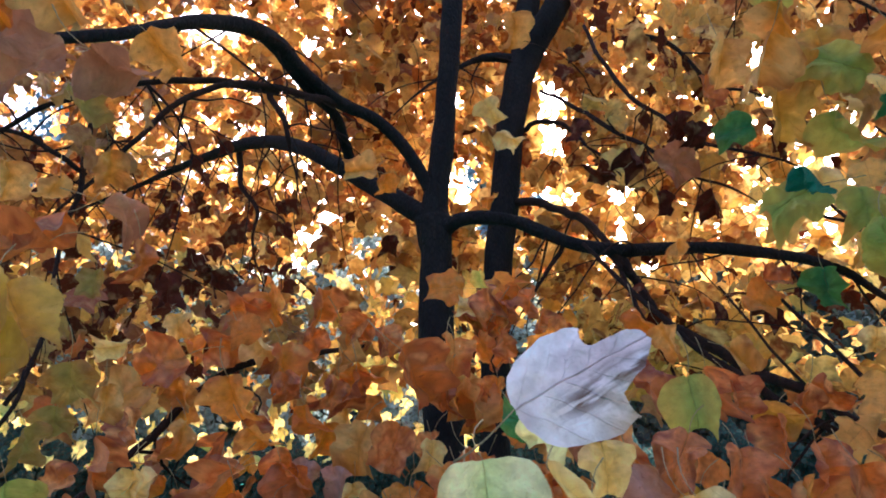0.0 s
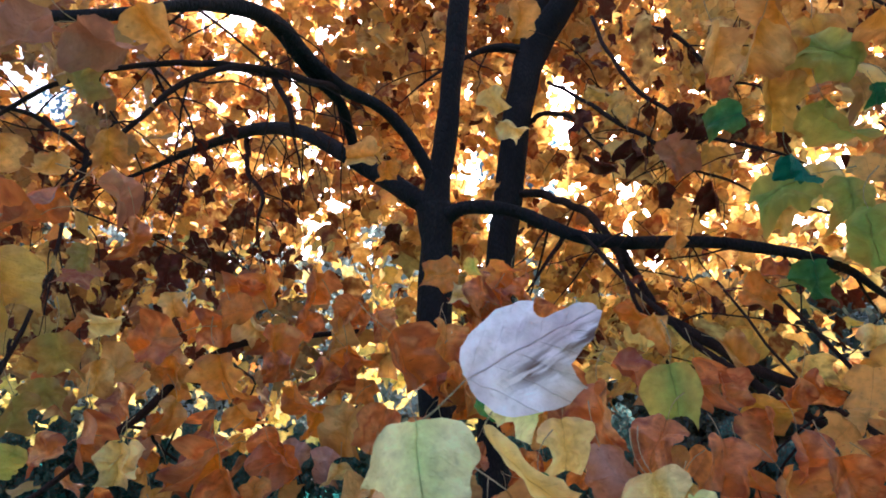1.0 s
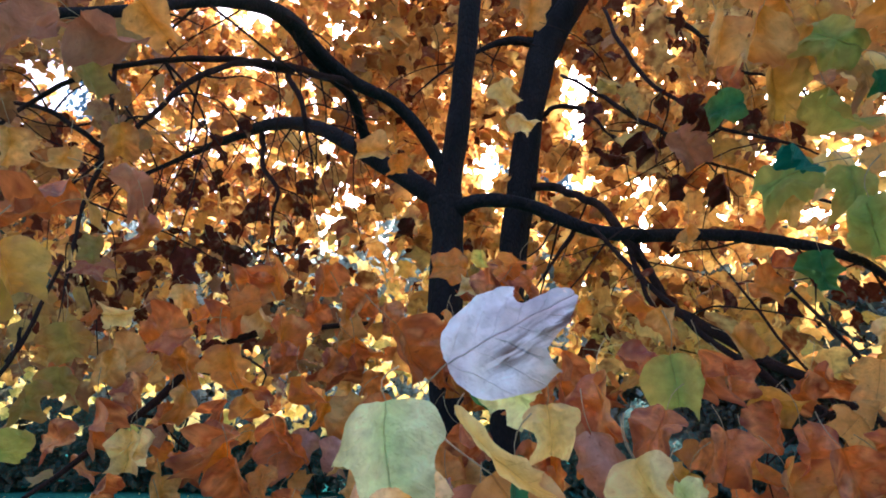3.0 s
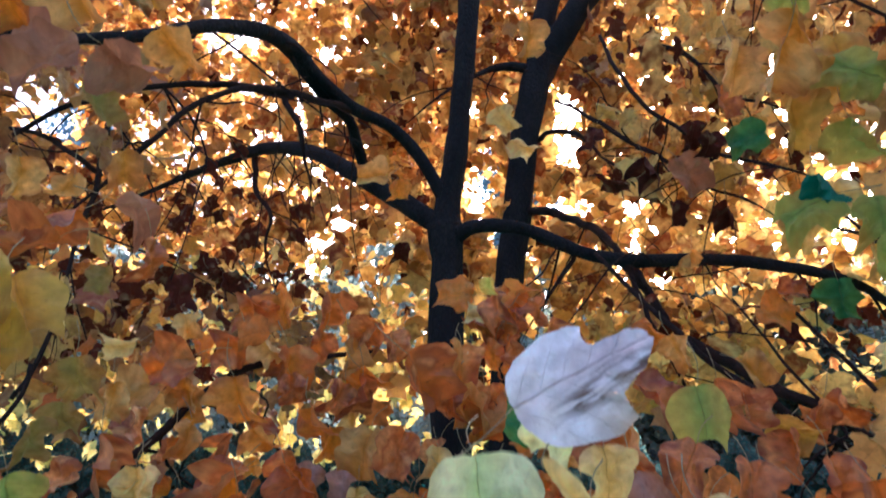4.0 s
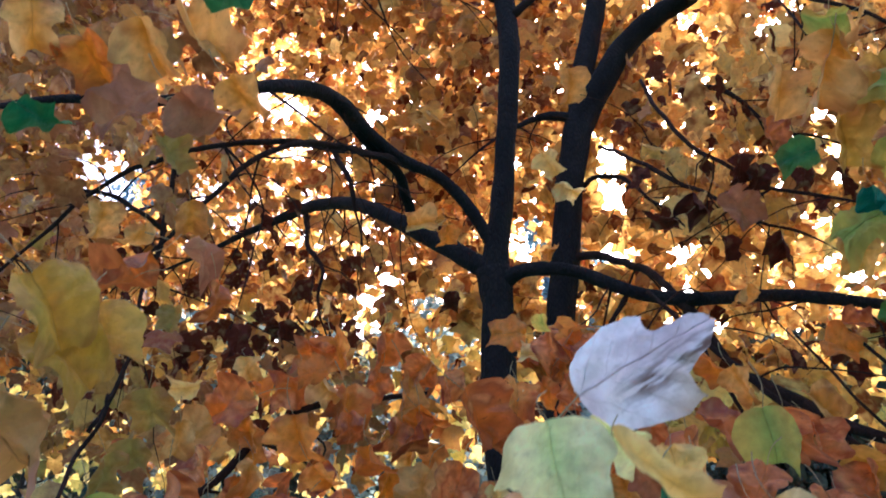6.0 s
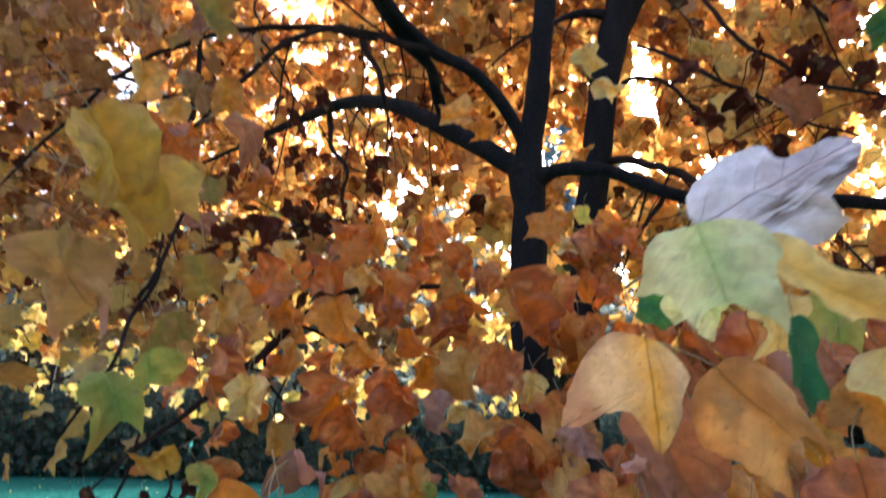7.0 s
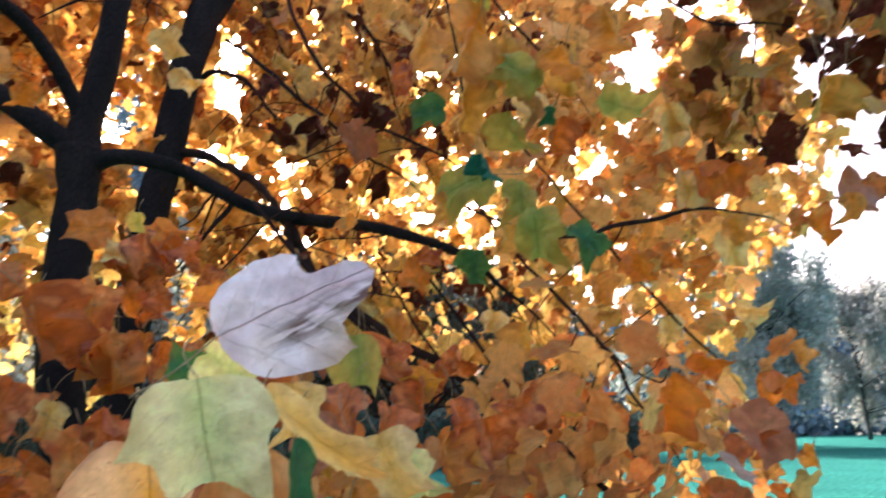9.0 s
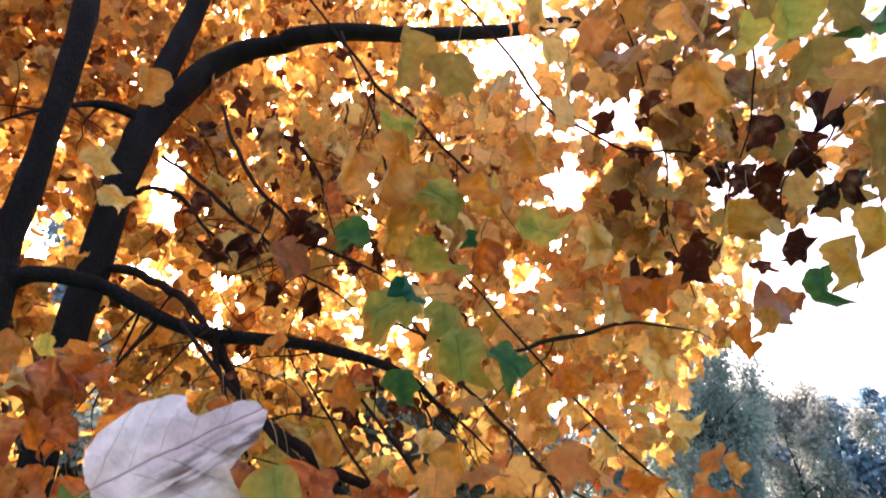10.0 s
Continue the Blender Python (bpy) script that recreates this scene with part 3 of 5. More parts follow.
# trunks, limbs and branches: x, y, z, radius
wood("trunk", tree_a, [(0.3, 3.2, -0.05, 0.1375), (0.3, 3.2, 0.12, 0.1125), (0.3, 3.2, 0.63, 0.0983), (0.24, 3.15, 0.93, 0.0919), (0.17, 3.1, 1.15, 0.0884), (0.09, 3.06, 1.37, 0.0868), (0.02, 3.03, 1.59, 0.0870), (-0.01, 3.0, 1.82, 0.0871), (-0.03, 3.0, 2.05, 0.0850), (-0.03, 3.0, 2.32, 0.0830), (-0.03, 3.0, 2.53, 0.0782), (-0.04, 3.0, 2.63, 0.0859), (-0.05, 3.0, 2.73, 0.0924)])
wood("leader", tree_a, [(-0.04, 3.0, 2.69, 0.0785), (-0.03, 3.0, 2.86, 0.0631), (-0.0, 3.0, 3.11, 0.0593), (0.02, 3.0, 3.38, 0.0553), (0.05, 3.0, 3.79, 0.0582), (0.06, 3.02, 4.22, 0.0615), (0.02, 3.05, 4.66, 0.0652), (-0.06, 3.1, 5.08, 0.0652), (-0.18, 3.15, 5.66, 0.0659), (-0.3, 3.2, 6.67, 0.064), (-0.27, 3.3, 8.73, 0.0547)])
wood("limb", tree_a, [(-0.04, 3.0, 2.83, 0.0328), (-0.11, 2.97, 2.97, 0.0320), (-0.22, 2.92, 3.12, 0.0311), (-0.34, 2.85, 3.21, 0.0298), (-0.49, 2.75, 3.24, 0.0318), (-0.63, 2.6, 3.31, 0.0321), (-0.71, 2.45, 3.35, 0.0420), (-0.77, 2.25, 3.3, 0.0350), (-0.85, 2.05, 3.18, 0.0297), (-0.92, 1.9, 3.06, 0.0240), (-0.97, 1.8, 2.96, 0.0216), (-1.04, 1.7, 2.87, 0.0193), (-1.13, 1.6, 2.79, 0.0173), (-1.28, 1.45, 2.7, 0.0130), (-1.37, 1.3, 2.56, 0.0073)])
wood("limb", tree_a, [(-0.06, 3.0, 2.72, 0.0532), (-0.23, 3.05, 2.85, 0.0513), (-0.41, 3.15, 3.0, 0.0484), (-0.62, 3.3, 3.18, 0.0473), (-0.85, 3.5, 3.38, 0.0446), (-1.13, 3.8, 3.58, 0.0436), (-1.48, 4.2, 3.77, 0.0444), (-1.86, 4.6, 3.89, 0.0379), (-2.33, 4.9, 3.89, 0.0267), (-2.78, 5.1, 3.81, 0.0185), (-3.3, 5.3, 3.72, 0.0095)])
wood("limb", tree_a, [(-0.49, 3.2, 3.09, 0.0303), (-0.52, 3.05, 3.2, 0.0272), (-0.53, 2.85, 3.23, 0.0260), (-0.62, 2.7, 3.27, 0.0252), (-0.7, 2.52, 3.31, 0.0209), (-0.74, 2.42, 3.35, 0.0205)])
wood("limb", tree_a, [(-0.5, 2.75, 3.23, 0.0207), (-0.62, 2.6, 3.19, 0.0176), (-0.75, 2.45, 3.15, 0.0147), (-0.85, 2.3, 3.07, 0.0140), (-0.93, 2.15, 2.93, 0.0122), (-1.02, 2.08, 2.79, 0.0107), (-1.1, 2.05, 2.65, 0.0095), (-1.19, 2.05, 2.55, 0.0086), (-1.28, 2.05, 2.45, 0.0058), (-1.4, 2.05, 2.3, 0.0033)])
wood("branch", tree_a, [(-0.71, 2.5, 3.15, 0.0174), (-0.89, 2.4, 3.14, 0.0156), (-1.08, 2.35, 3.11, 0.0142), (-1.24, 2.3, 3.07, 0.0127), (-1.45, 2.3, 3.04, 0.0115), (-1.63, 2.3, 2.97, 0.0114), (-1.78, 2.3, 2.84, 0.01), (-1.97, 2.3, 2.66, 0.0086), (-2.15, 2.3, 2.44, 0.0059)])
wood("limb", tree_a, [(0.0, 2.98, 2.66, 0.0471), (0.09, 2.92, 2.69, 0.0354), (0.22, 2.9, 2.69, 0.0324), (0.35, 2.88, 2.66, 0.0333), (0.47, 2.86, 2.6, 0.0326), (0.61, 2.83, 2.53, 0.0305), (0.77, 2.8, 2.49, 0.0323), (0.92, 2.8, 2.49, 0.0297), (1.15, 2.78, 2.49, 0.0268), (1.36, 2.75, 2.46, 0.0262), (1.54, 2.72, 2.42, 0.0233), (1.72, 2.7, 2.35, 0.0192), (1.84, 2.68, 2.24, 0.0132), (1.94, 2.65, 2.16, 0.0085)])
wood("branch", tree_b, [(0.44, 3.75, 3.11, 0.028), (0.56, 3.6, 3.04, 0.0267), (0.67, 3.4, 2.91, 0.0234), (0.75, 3.2, 2.77, 0.0204), (0.78, 2.95, 2.59, 0.0172), (0.81, 2.85, 2.49, 0.0126)])
wood("branch", tree_a, [(0.77, 2.8, 2.48, 0.0199), (0.81, 2.8, 2.4, 0.0196), (0.88, 2.8, 2.32, 0.0181), (0.9, 2.7, 2.2, 0.0171), (0.93, 2.6, 2.1, 0.0195), (0.99, 2.5, 2.03, 0.0226), (1.07, 2.45, 1.96, 0.0238), (1.15, 2.4, 1.9, 0.0229), (1.23, 2.3, 1.82, 0.0197), (1.34, 2.2, 1.72, 0.0133)])
wood("branch", tree_a, [(0.79, 2.8, 2.43, 0.0123), (0.81, 2.7, 2.26, 0.0104), (0.83, 2.6, 2.11, 0.0087), (0.89, 2.6, 1.98, 0.0074)])
wood("branch", tree_a, [(0.57, 2.85, 2.55, 0.0116), (0.51, 2.85, 2.45, 0.0101), (0.45, 2.85, 2.35, 0.0075), (0.38, 2.85, 2.25, 0.0049)])
wood("branch", tree_a, [(0.01, 3.05, 4.54, 0.025), (-0.15, 3.0, 4.58, 0.0232), (-0.34, 3.0, 4.63, 0.0217), (-0.56, 3.0, 4.63, 0.0181), (-0.81, 3.0, 4.62, 0.0146), (-1.12, 3.0, 4.69, 0.0093)])
wood("branch", tree_a, [(0.09, 3.0, 4.37, 0.0277), (0.25, 3.0, 4.53, 0.0228), (0.46, 3.0, 4.73, 0.0214), (0.64, 3.0, 4.86, 0.018), (0.87, 3.0, 5.0, 0.0146)])
wood("trunk", tree_b, [(0.38, 3.72, -0.05, 0.129), (0.38, 3.72, 0.12, 0.106), (0.38, 3.72, 0.5, 0.0918), (0.32, 3.75, 0.86, 0.0881), (0.29, 3.78, 1.22, 0.0871), (0.27, 3.8, 1.59, 0.0874), (0.28, 3.8, 2.04, 0.0858), (0.31, 3.8, 2.66, 0.0891), (0.35, 3.8, 2.97, 0.0906), (0.39, 3.8, 3.31, 0.0905), (0.43, 3.8, 3.68, 0.0921), (0.48, 3.8, 3.94, 0.0984), (0.53, 3.8, 4.14, 0.1043), (0.63, 3.8, 4.34, 0.0982), (0.7, 3.78, 4.45, 0.0866)])
wood("limb", tree_b, [(0.57, 3.8, 4.21, 0.0911), (0.7, 3.76, 4.43, 0.0902), (0.86, 3.72, 4.69, 0.0813), (1.08, 3.62, 4.85, 0.0725), (1.31, 3.52, 4.94, 0.0674), (1.3, 3.38, 4.87, 0.067), (1.67, 3.26, 5.0, 0.0633), (2.07, 3.12, 5.05, 0.0587), (2.4, 3.0, 5.12, 0.0559), (2.85, 2.85, 5.24, 0.0534), (3.2, 2.75, 5.4, 0.0507), (3.9, 2.6, 5.63, 0.0443), (4.57, 2.4, 5.87, 0.0337), (5.38, 2.2, 5.97, 0.0246)])
wood("leader", tree_b, [(0.53, 3.82, 4.18, 0.0873), (0.57, 3.85, 4.54, 0.0826), (0.67, 3.9, 5.0, 0.0782), (0.77, 3.95, 5.5, 0.0777), (0.86, 4.0, 6.13, 0.0777), (1.03, 4.1, 7.36, 0.0757), (1.27, 4.2, 9.39, 0.0627)])
wood("branch", tree_b, [(0.48, 3.8, 4.17, 0.0356), (0.34, 3.75, 4.16, 0.0314), (0.22, 3.7, 4.11, 0.0252), (0.1, 3.65, 4.02, 0.0153)])
wood("branch", tree_b, [(0.51, 3.8, 3.63, 0.0187), (0.63, 3.7, 3.64, 0.0164), (0.74, 3.6, 3.56, 0.0141), (0.84, 3.5, 3.38, 0.0101), (0.96, 3.4, 3.18, 0.008)])
wood("branch", tree_a, [(-1.57, 2.5, 3.38, 0.0079), (-1.56, 2.5, 3.23, 0.0109), (-1.53, 2.48, 3.01, 0.0121), (-1.5, 2.46, 2.8, 0.0133), (-1.49, 2.44, 2.63, 0.0115), (-1.5, 2.4, 2.49, 0.0097), (-1.49, 2.38, 2.34, 0.0082), (-1.47, 2.35, 2.19, 0.0059)])
wood("branch", tree_a, [(-1.49, 2.46, 2.74, 0.0122), (-1.58, 2.4, 2.81, 0.0108), (-1.7, 2.4, 2.88, 0.0109), (-1.83, 2.4, 2.93, 0.0098), (-2.02, 2.4, 2.96, 0.0074)])
wood("branch", tree_a, [(-1.53, 4.3, 3.75, 0.0255), (-1.46, 4.2, 3.47, 0.0179), (-1.30, 4.1, 3.21, 0.0140), (-1.27, 4.0, 2.93, 0.0092), (-1.15, 3.9, 2.66, 0.0050)])
wood("branch", tree_a, [(-0.9, 2.9, 3.42, 0.0177), (-0.83, 2.9, 3.3, 0.016), (-0.77, 2.9, 3.13, 0.0129), (-0.74, 2.9, 3.02, 0.0071)])
wood("branch", tree_a, [(-0.26, 2.3, 1.98, 0.0082), (-0.42, 2.1, 1.92, 0.0094), (-0.53, 2.0, 1.89, 0.0107), (-0.64, 1.95, 1.84, 0.0121), (-0.71, 1.9, 1.76, 0.0126), (-0.76, 1.85, 1.68, 0.0121), (-0.83, 1.8, 1.6, 0.0109), (-0.89, 1.7, 1.49, 0.008), (-0.97, 1.65, 1.41, 0.0056)])
wood("branch", tree_a, [(-0.84, 1.3, 1.7, 0.0053), (-0.8, 1.3, 1.78, 0.0054), (-0.78, 1.3, 1.85, 0.0048), (-0.76, 1.3, 1.92, 0.0037)])
wood("branch", tree_a, [(-0.71, 1.15, 1.75, 0.0034), (-0.72, 1.15, 1.69, 0.0043), (-0.75, 1.15, 1.63, 0.0043), (-0.73, 1.1, 1.56, 0.0036), (-0.76, 1.1, 1.5, 0.0031), (-0.8, 1.1, 1.42, 0.0027)])
wood("branch", tree_a, [(-0.72, 1.2, 1.45, 0.0024), (-0.73, 1.2, 1.37, 0.0029), (-0.76, 1.2, 1.29, 0.0029), (-0.77, 1.2, 1.23, 0.0024), (-0.79, 1.2, 1.15, 0.0019)])
wood("branch", tree_a, [(-0.66, 1.2, 1.37, 0.0024), (-0.65, 1.2, 1.34, 0.0029), (-0.67, 1.2, 1.29, 0.0029), (-0.7, 1.2, 1.23, 0.0024), (-0.75, 1.2, 1.18, 0.0019)])
wood("branch", tree_a, [(-0.65, 1.2, 1.33, 0.0019), (-0.61, 1.2, 1.31, 0.0019), (-0.57, 1.2, 1.31, 0.0014), (-0.56, 1.2, 1.33, 0.001)])
wood("branch", tree_a, [(-0.75, 1.2, 1.27, 0.0019), (-0.79, 1.2, 1.26, 0.0019), (-0.85, 1.2, 1.24, 0.0014)])
wood("branch", tree_a, [(1.68, 2.04, 2.04, 0.0113), (1.74, 1.97, 1.93, 0.0122), (1.82, 1.91, 1.8, 0.0119), (1.84, 1.87, 1.69, 0.0106), (1.86, 1.83, 1.61, 0.0083), (1.9, 1.78, 1.51, 0.0061)])
wood("branch", tree_a, [(1.87, 1.89, 1.77, 0.0065), (1.78, 1.92, 1.84, 0.0065), (1.73, 1.97, 1.78, 0.0054)])
wood("branch", tree_a, [(1.34, 2.13, 1.6, 0.0094), (1.39, 2.07, 1.5, 0.0112), (1.43, 2.02, 1.42, 0.011), (1.51, 2.01, 1.3, 0.01)])
wood("branch", tree_a, [(1.01, 2.34, 1.91, 0.0173), (1.1, 2.31, 1.84, 0.0217), (1.18, 2.29, 1.76, 0.0238), (1.31, 2.24, 1.68, 0.0195), (1.4, 2.16, 1.59, 0.0127)])
wood("branch", tree_a, [(1.5, 1.94, 1.55, 0.012), (1.59, 1.91, 1.45, 0.0159), (1.69, 1.89, 1.35, 0.0179), (1.8, 1.87, 1.24, 0.0159)])
wood("branch", tree_a, [(1.62, 1.77, 2.23, 0.0104), (1.74, 1.75, 2.27, 0.0127), (1.91, 1.7, 2.31, 0.0119), (2.13, 1.67, 2.37, 0.0101), (2.38, 1.64, 2.38, 0.007)])
wood("branch", tree_a, [(1.88, 1.79, 2.07, 0.0076), (1.99, 1.77, 1.96, 0.0087), (2.09, 1.74, 1.86, 0.0076), (2.16, 1.72, 1.79, 0.0054)])
wood("branch", tree_b, [(1.04, 1.87, 3.37, 0.009), (1.11, 1.86, 3.28, 0.0101), (1.24, 1.82, 3.17, 0.0101), (1.35, 1.8, 3.05, 0.009), (1.49, 1.77, 2.91, 0.0068)])
wood("branch", tree_b, [(1.42, 1.41, 3.22, 0.0083), (1.49, 1.4, 3.12, 0.0083), (1.58, 1.39, 3.02, 0.0083), (1.69, 1.34, 2.95, 0.0073), (1.8, 1.29, 2.88, 0.0073), (1.93, 1.21, 2.87, 0.0062)])
wood("branch", tree_b, [(1.92, 1.23, 3.4, 0.0054), (1.98, 1.26, 3.25, 0.0061), (2.04, 1.29, 3.1, 0.0061), (2.1, 1.32, 2.93, 0.0061), (2.13, 1.39, 2.74, 0.0054), (2.2, 1.42, 2.57, 0.0041), (2.27, 1.44, 2.42, 0.0034)])
wood("branch", tree_b, [(1.81, 0.75, 2.92, 0.0047), (1.82, 0.78, 2.83, 0.0047), (1.82, 0.83, 2.71, 0.0042), (1.81, 0.89, 2.62, 0.0031)])
wood("branch", tree_b, [(2.01, 0.55, 2.75, 0.0044), (1.95, 0.63, 2.67, 0.0044), (1.92, 0.69, 2.58, 0.004), (1.84, 0.79, 2.5, 0.004), (1.85, 0.84, 2.39, 0.003)])
wood("branch", tree_a, [(0.98, 1.6, 2.67, 0.0064), (0.99, 1.6, 2.54, 0.0062), (1.04, 1.6, 2.45, 0.0053), (1.07, 1.6, 2.39, 0.0038)])
wood("branch", tree_a, [(0.75, 2.9, 3.76, 0.0089), (0.82, 2.8, 3.45, 0.0112), (0.92, 2.7, 3.19, 0.0105), (1.05, 2.6, 3.01, 0.01), (1.14, 2.5, 2.86, 0.0083), (1.3, 2.4, 2.76, 0.0068)])
wood("branch", tree_a, [(0.61, 3.6, 3.8, 0.0124), (0.75, 3.2, 3.44, 0.0125), (0.9, 3.0, 3.18, 0.0115), (1.0, 2.8, 2.98, 0.0093), (1.11, 2.7, 2.82, 0.0076), (1.23, 2.6, 2.71, 0.006)])
wood("branch", tree_a, [(0.91, 2.6, 3.48, 0.0105), (1.04, 2.6, 3.44, 0.0131), (1.13, 2.6, 3.36, 0.0104), (1.24, 2.6, 3.21, 0.0089), (1.36, 2.6, 3.18, 0.0063)])

# leaves of the front branches
leaf("pale", 0.128, 0.626, 1.637, 0.134, 57, 58, -58, shaped_leaf("pale", 3, (0.0, 0.12), 0.0, -0.3, 0.25, -0.35))
leaf("limewhite", 0.092, 0.483, 1.591, 0.078, -68, 15, 161, shaped_leaf("limewhite", 5, (-0.12, -0.2), -0.1, -0.15, 0.1, -0.15))
leaf("yellow", 0.144, 0.516, 1.583, 0.097, -126, 32, 87, shaped_leaf("narrow", 7, (-0.1, -0.1), -0.2, -0.1, 0.1, -0.3), 0.25)
leaf("yellow", 0.239, 0.773, 1.609, 0.072, -80, 8, -163)
leaf("peach", 0.090, 0.690, 1.545, 0.104, -77, 4, -176, shaped_leaf("peach", 9, (-0.25, -0.35), -0.1, -0.4, 0.0, -0.6))
leaf("green", 0.194, 0.605, 1.552, 0.074, -80, 5, 140, shaped_leaf("narrow", 13, (-0.9, -0.9), -0.2, 0.0, 0.5, -0.8))
leaf("yellow", 0.333, 0.753, 1.552, 0.091, -93, 21, 124)
leaf("limewhite", 0.391, 0.798, 1.528, 0.064, -98, 22, 127)
leaf("mauve", 0.315, 0.941, 1.582, 0.101, -109, 13, 131)
leaf("lime", 0.530, 1.310, 1.747, 0.146, -97, 9, -180, shaped_leaf("lime", 11, (-0.3, -0.25), -0.05, -0.3, 0.1, -0.6))
leaf("rust", 0.490, 1.630, 1.787, 0.131, -45, 38, -129)
leaf("rust", 0.395, 1.343, 1.704, 0.145, -93, 9, 125)
leaf("rust", 0.503, 1.259, 1.636, 0.116, -60, -14, 130)
leaf("ochre", -0.640, 0.960, 1.860, 0.135, -100, 22, 165, shaped_leaf("lime", 17, (-0.5, -0.3), -0.1, -0.4, 0.3, -0.9))
leaf("lime", -0.623, 1.027, 1.560, 0.100, -111, 25, -122)
leaf("shaded_drab", -0.668, 1.210, 1.771, 0.112, -125, 7, -167)
leaf("shaded_drab", -0.741, 1.375, 2.002, 0.067, -87, 1, -176)
leaf("orange", 0.089, 2.199, 2.163, 0.142, 15, -76, 77)
leaf("orange", 0.192, 2.207, 2.117, 0.127, 132, 27, 72)
leaf("orange", 0.280, 2.222, 2.204, 0.158, -86, -3, 117)
leaf("rust", 0.194, 2.154, 2.090, 0.139, -153, -0, -124)
leaf("yellow", 0.160, 2.114, 2.067, 0.105, 25, -63, 52)
leaf("lime", 0.143, 1.995, 2.167, 0.066, -103, -9, 149)
leaf("yellow", 0.045, 2.053, 1.949, 0.117, -119, -4, 135)
leaf("tan", 0.024, 2.106, 1.860, 0.158, -85, 6, -127)
leaf("rust", -0.540, 2.018, 2.049, 0.136, -179, -50, -63)
leaf("orange", -0.538, 1.998, 2.105, 0.136, -91, 25, 167)
leaf("rust", -0.355, 1.952, 2.102, 0.152, -129, 28, -137)
leaf("rust", -0.223, 2.219, 2.052, 0.118, -141, -13, -112)
leaf("tan", -0.298, 2.000, 2.006, 0.152, -107, 29, -115)
leaf("orange", -0.233, 1.885, 1.859, 0.141, -140, 16, 160)
leaf("rust", -0.087, 1.797, 1.886, 0.178, -96, 37, -147)
leaf("orange", -0.439, 1.852, 1.907, 0.150, -79, 13, -133)
leaf("rust", -0.579, 1.962, 1.934, 0.145, -161, -57, -68)
leaf("rust", -0.711, 1.827, 1.875, 0.163, -84, -72, 170)
leaf("orange", -0.752, 1.921, 1.932, 0.082, -64, 19, -119)
leaf("orange", -0.549, 1.741, 1.808, 0.166, -118, 3, 168)
leaf("tan", -0.798, 1.786, 1.793, 0.142, -56, -39, 174)
leaf("yellow", -0.886, 1.838, 1.916, 0.098, -143, -37, -66)
leaf("shaded_drab", -0.880, 1.528, 1.716, 0.115, -129, -1, -172)
leaf("rust", -0.709, 1.789, 1.653, 0.117, -123, 9, -113)
leaf("tan", -0.674, 1.805, 1.695, 0.117, -84, -6, -108)
leaf("yellow", -0.690, 1.609, 1.564, 0.119, -109, 14, -116)
leaf("rust", -0.501, 1.761, 1.569, 0.134, -33, -24, 135)
leaf("orange", -0.464, 1.676, 1.671, 0.110, -138, 19, 163)
leaf("rust", -0.388, 1.737, 1.589, 0.128, -117, 25, 141)
leaf("orange", -0.345, 1.778, 1.736, 0.117, -125, -1, 144)
leaf("tan", -0.187, 1.848, 1.688, 0.142, -70, -8, 157)
leaf("rust", -0.278, 1.902, 1.817, 0.118, -86, -19, -133)
leaf("orange", -0.384, 1.681, 1.498, 0.093, -64, 5, 154)
leaf("rust", -0.174, 2.138, 2.017, 0.105, -84, 17, -138)
leaf("rust", -0.383, 2.012, 1.991, 0.116, -122, 1, -134)
leaf("yellow", -0.545, 1.887, 1.949, 0.124, -152, 20, 155)
leaf("tan", -0.730, 1.848, 1.819, 0.105, -111, 10, 149)
leaf("rust", -0.794, 1.579, 1.648, 0.120, -114, 9, -112)
leaf("shaded_drab", -0.821, 1.354, 1.660, 0.115, -111, 23, -106)
leaf("rust", -0.653, 1.747, 1.522, 0.094, -75, 4, -106)
leaf("rust", 0.794, 1.378, 1.622, 0.131, -91, 16, -160)
leaf("orange", 0.754, 1.370, 1.542, 0.121, -70, 0, -159)
leaf("rust", 0.690, 1.505, 1.609, 0.130, -72, -13, -171)
leaf("olive", 0.880, 1.789, 1.725, 0.133, -130, 40, 106)
leaf("rust", 0.823, 1.284, 1.579, 0.107, -101, 19, 170)
leaf("orange", 1.071, 2.207, 2.124, 0.128, -49, 60, -170)
leaf("rust", 1.123, 2.168, 2.169, 0.090, -7, 61, -109)
leaf("dark", 1.194, 2.464, 2.205, 0.121, -101, 24, -161)
leaf("dark", 1.074, 2.490, 2.170, 0.089, -68, 12, -150)
leaf("tan", 0.664, 1.892, 1.965, 0.123, -119, 3, 104)
leaf("tan", 0.927, 2.056, 1.925, 0.130, -60, 33, -179)
leaf("rust", 1.105, 1.943, 1.800, 0.120, -123, 30, 98)
leaf("orange", 0.671, 2.174, 2.078, 0.136, -114, 7, 114)
leaf("rust", 0.717, 1.714, 1.819, 0.117, -110, 9, -144)
leaf("rust", 0.794, 1.751, 1.791, 0.105, -83, 7, -161)
leaf("olive", 0.740, 1.186, 2.325, 0.140, -109, 5, 179)
leaf("green", 0.660, 1.150, 2.220, 0.078, -138, -77, -158)
leaf("lime", 0.800, 1.109, 2.225, 0.140, -134, -18, 108)
leaf("lime", 0.801, 1.201, 2.112, 0.140, -38, -51, 107)
leaf("teal", 0.714, 1.096, 2.105, 0.076, -133, -24, 97)
leaf("lime", 0.805, 1.093, 2.060, 0.095, -83, 4, 172)
leaf("green", 0.920, 1.456, 2.009, 0.112, -108, -15, 116)
leaf("lime", 0.831, 1.040, 2.262, 0.116, 102, -56, -21)
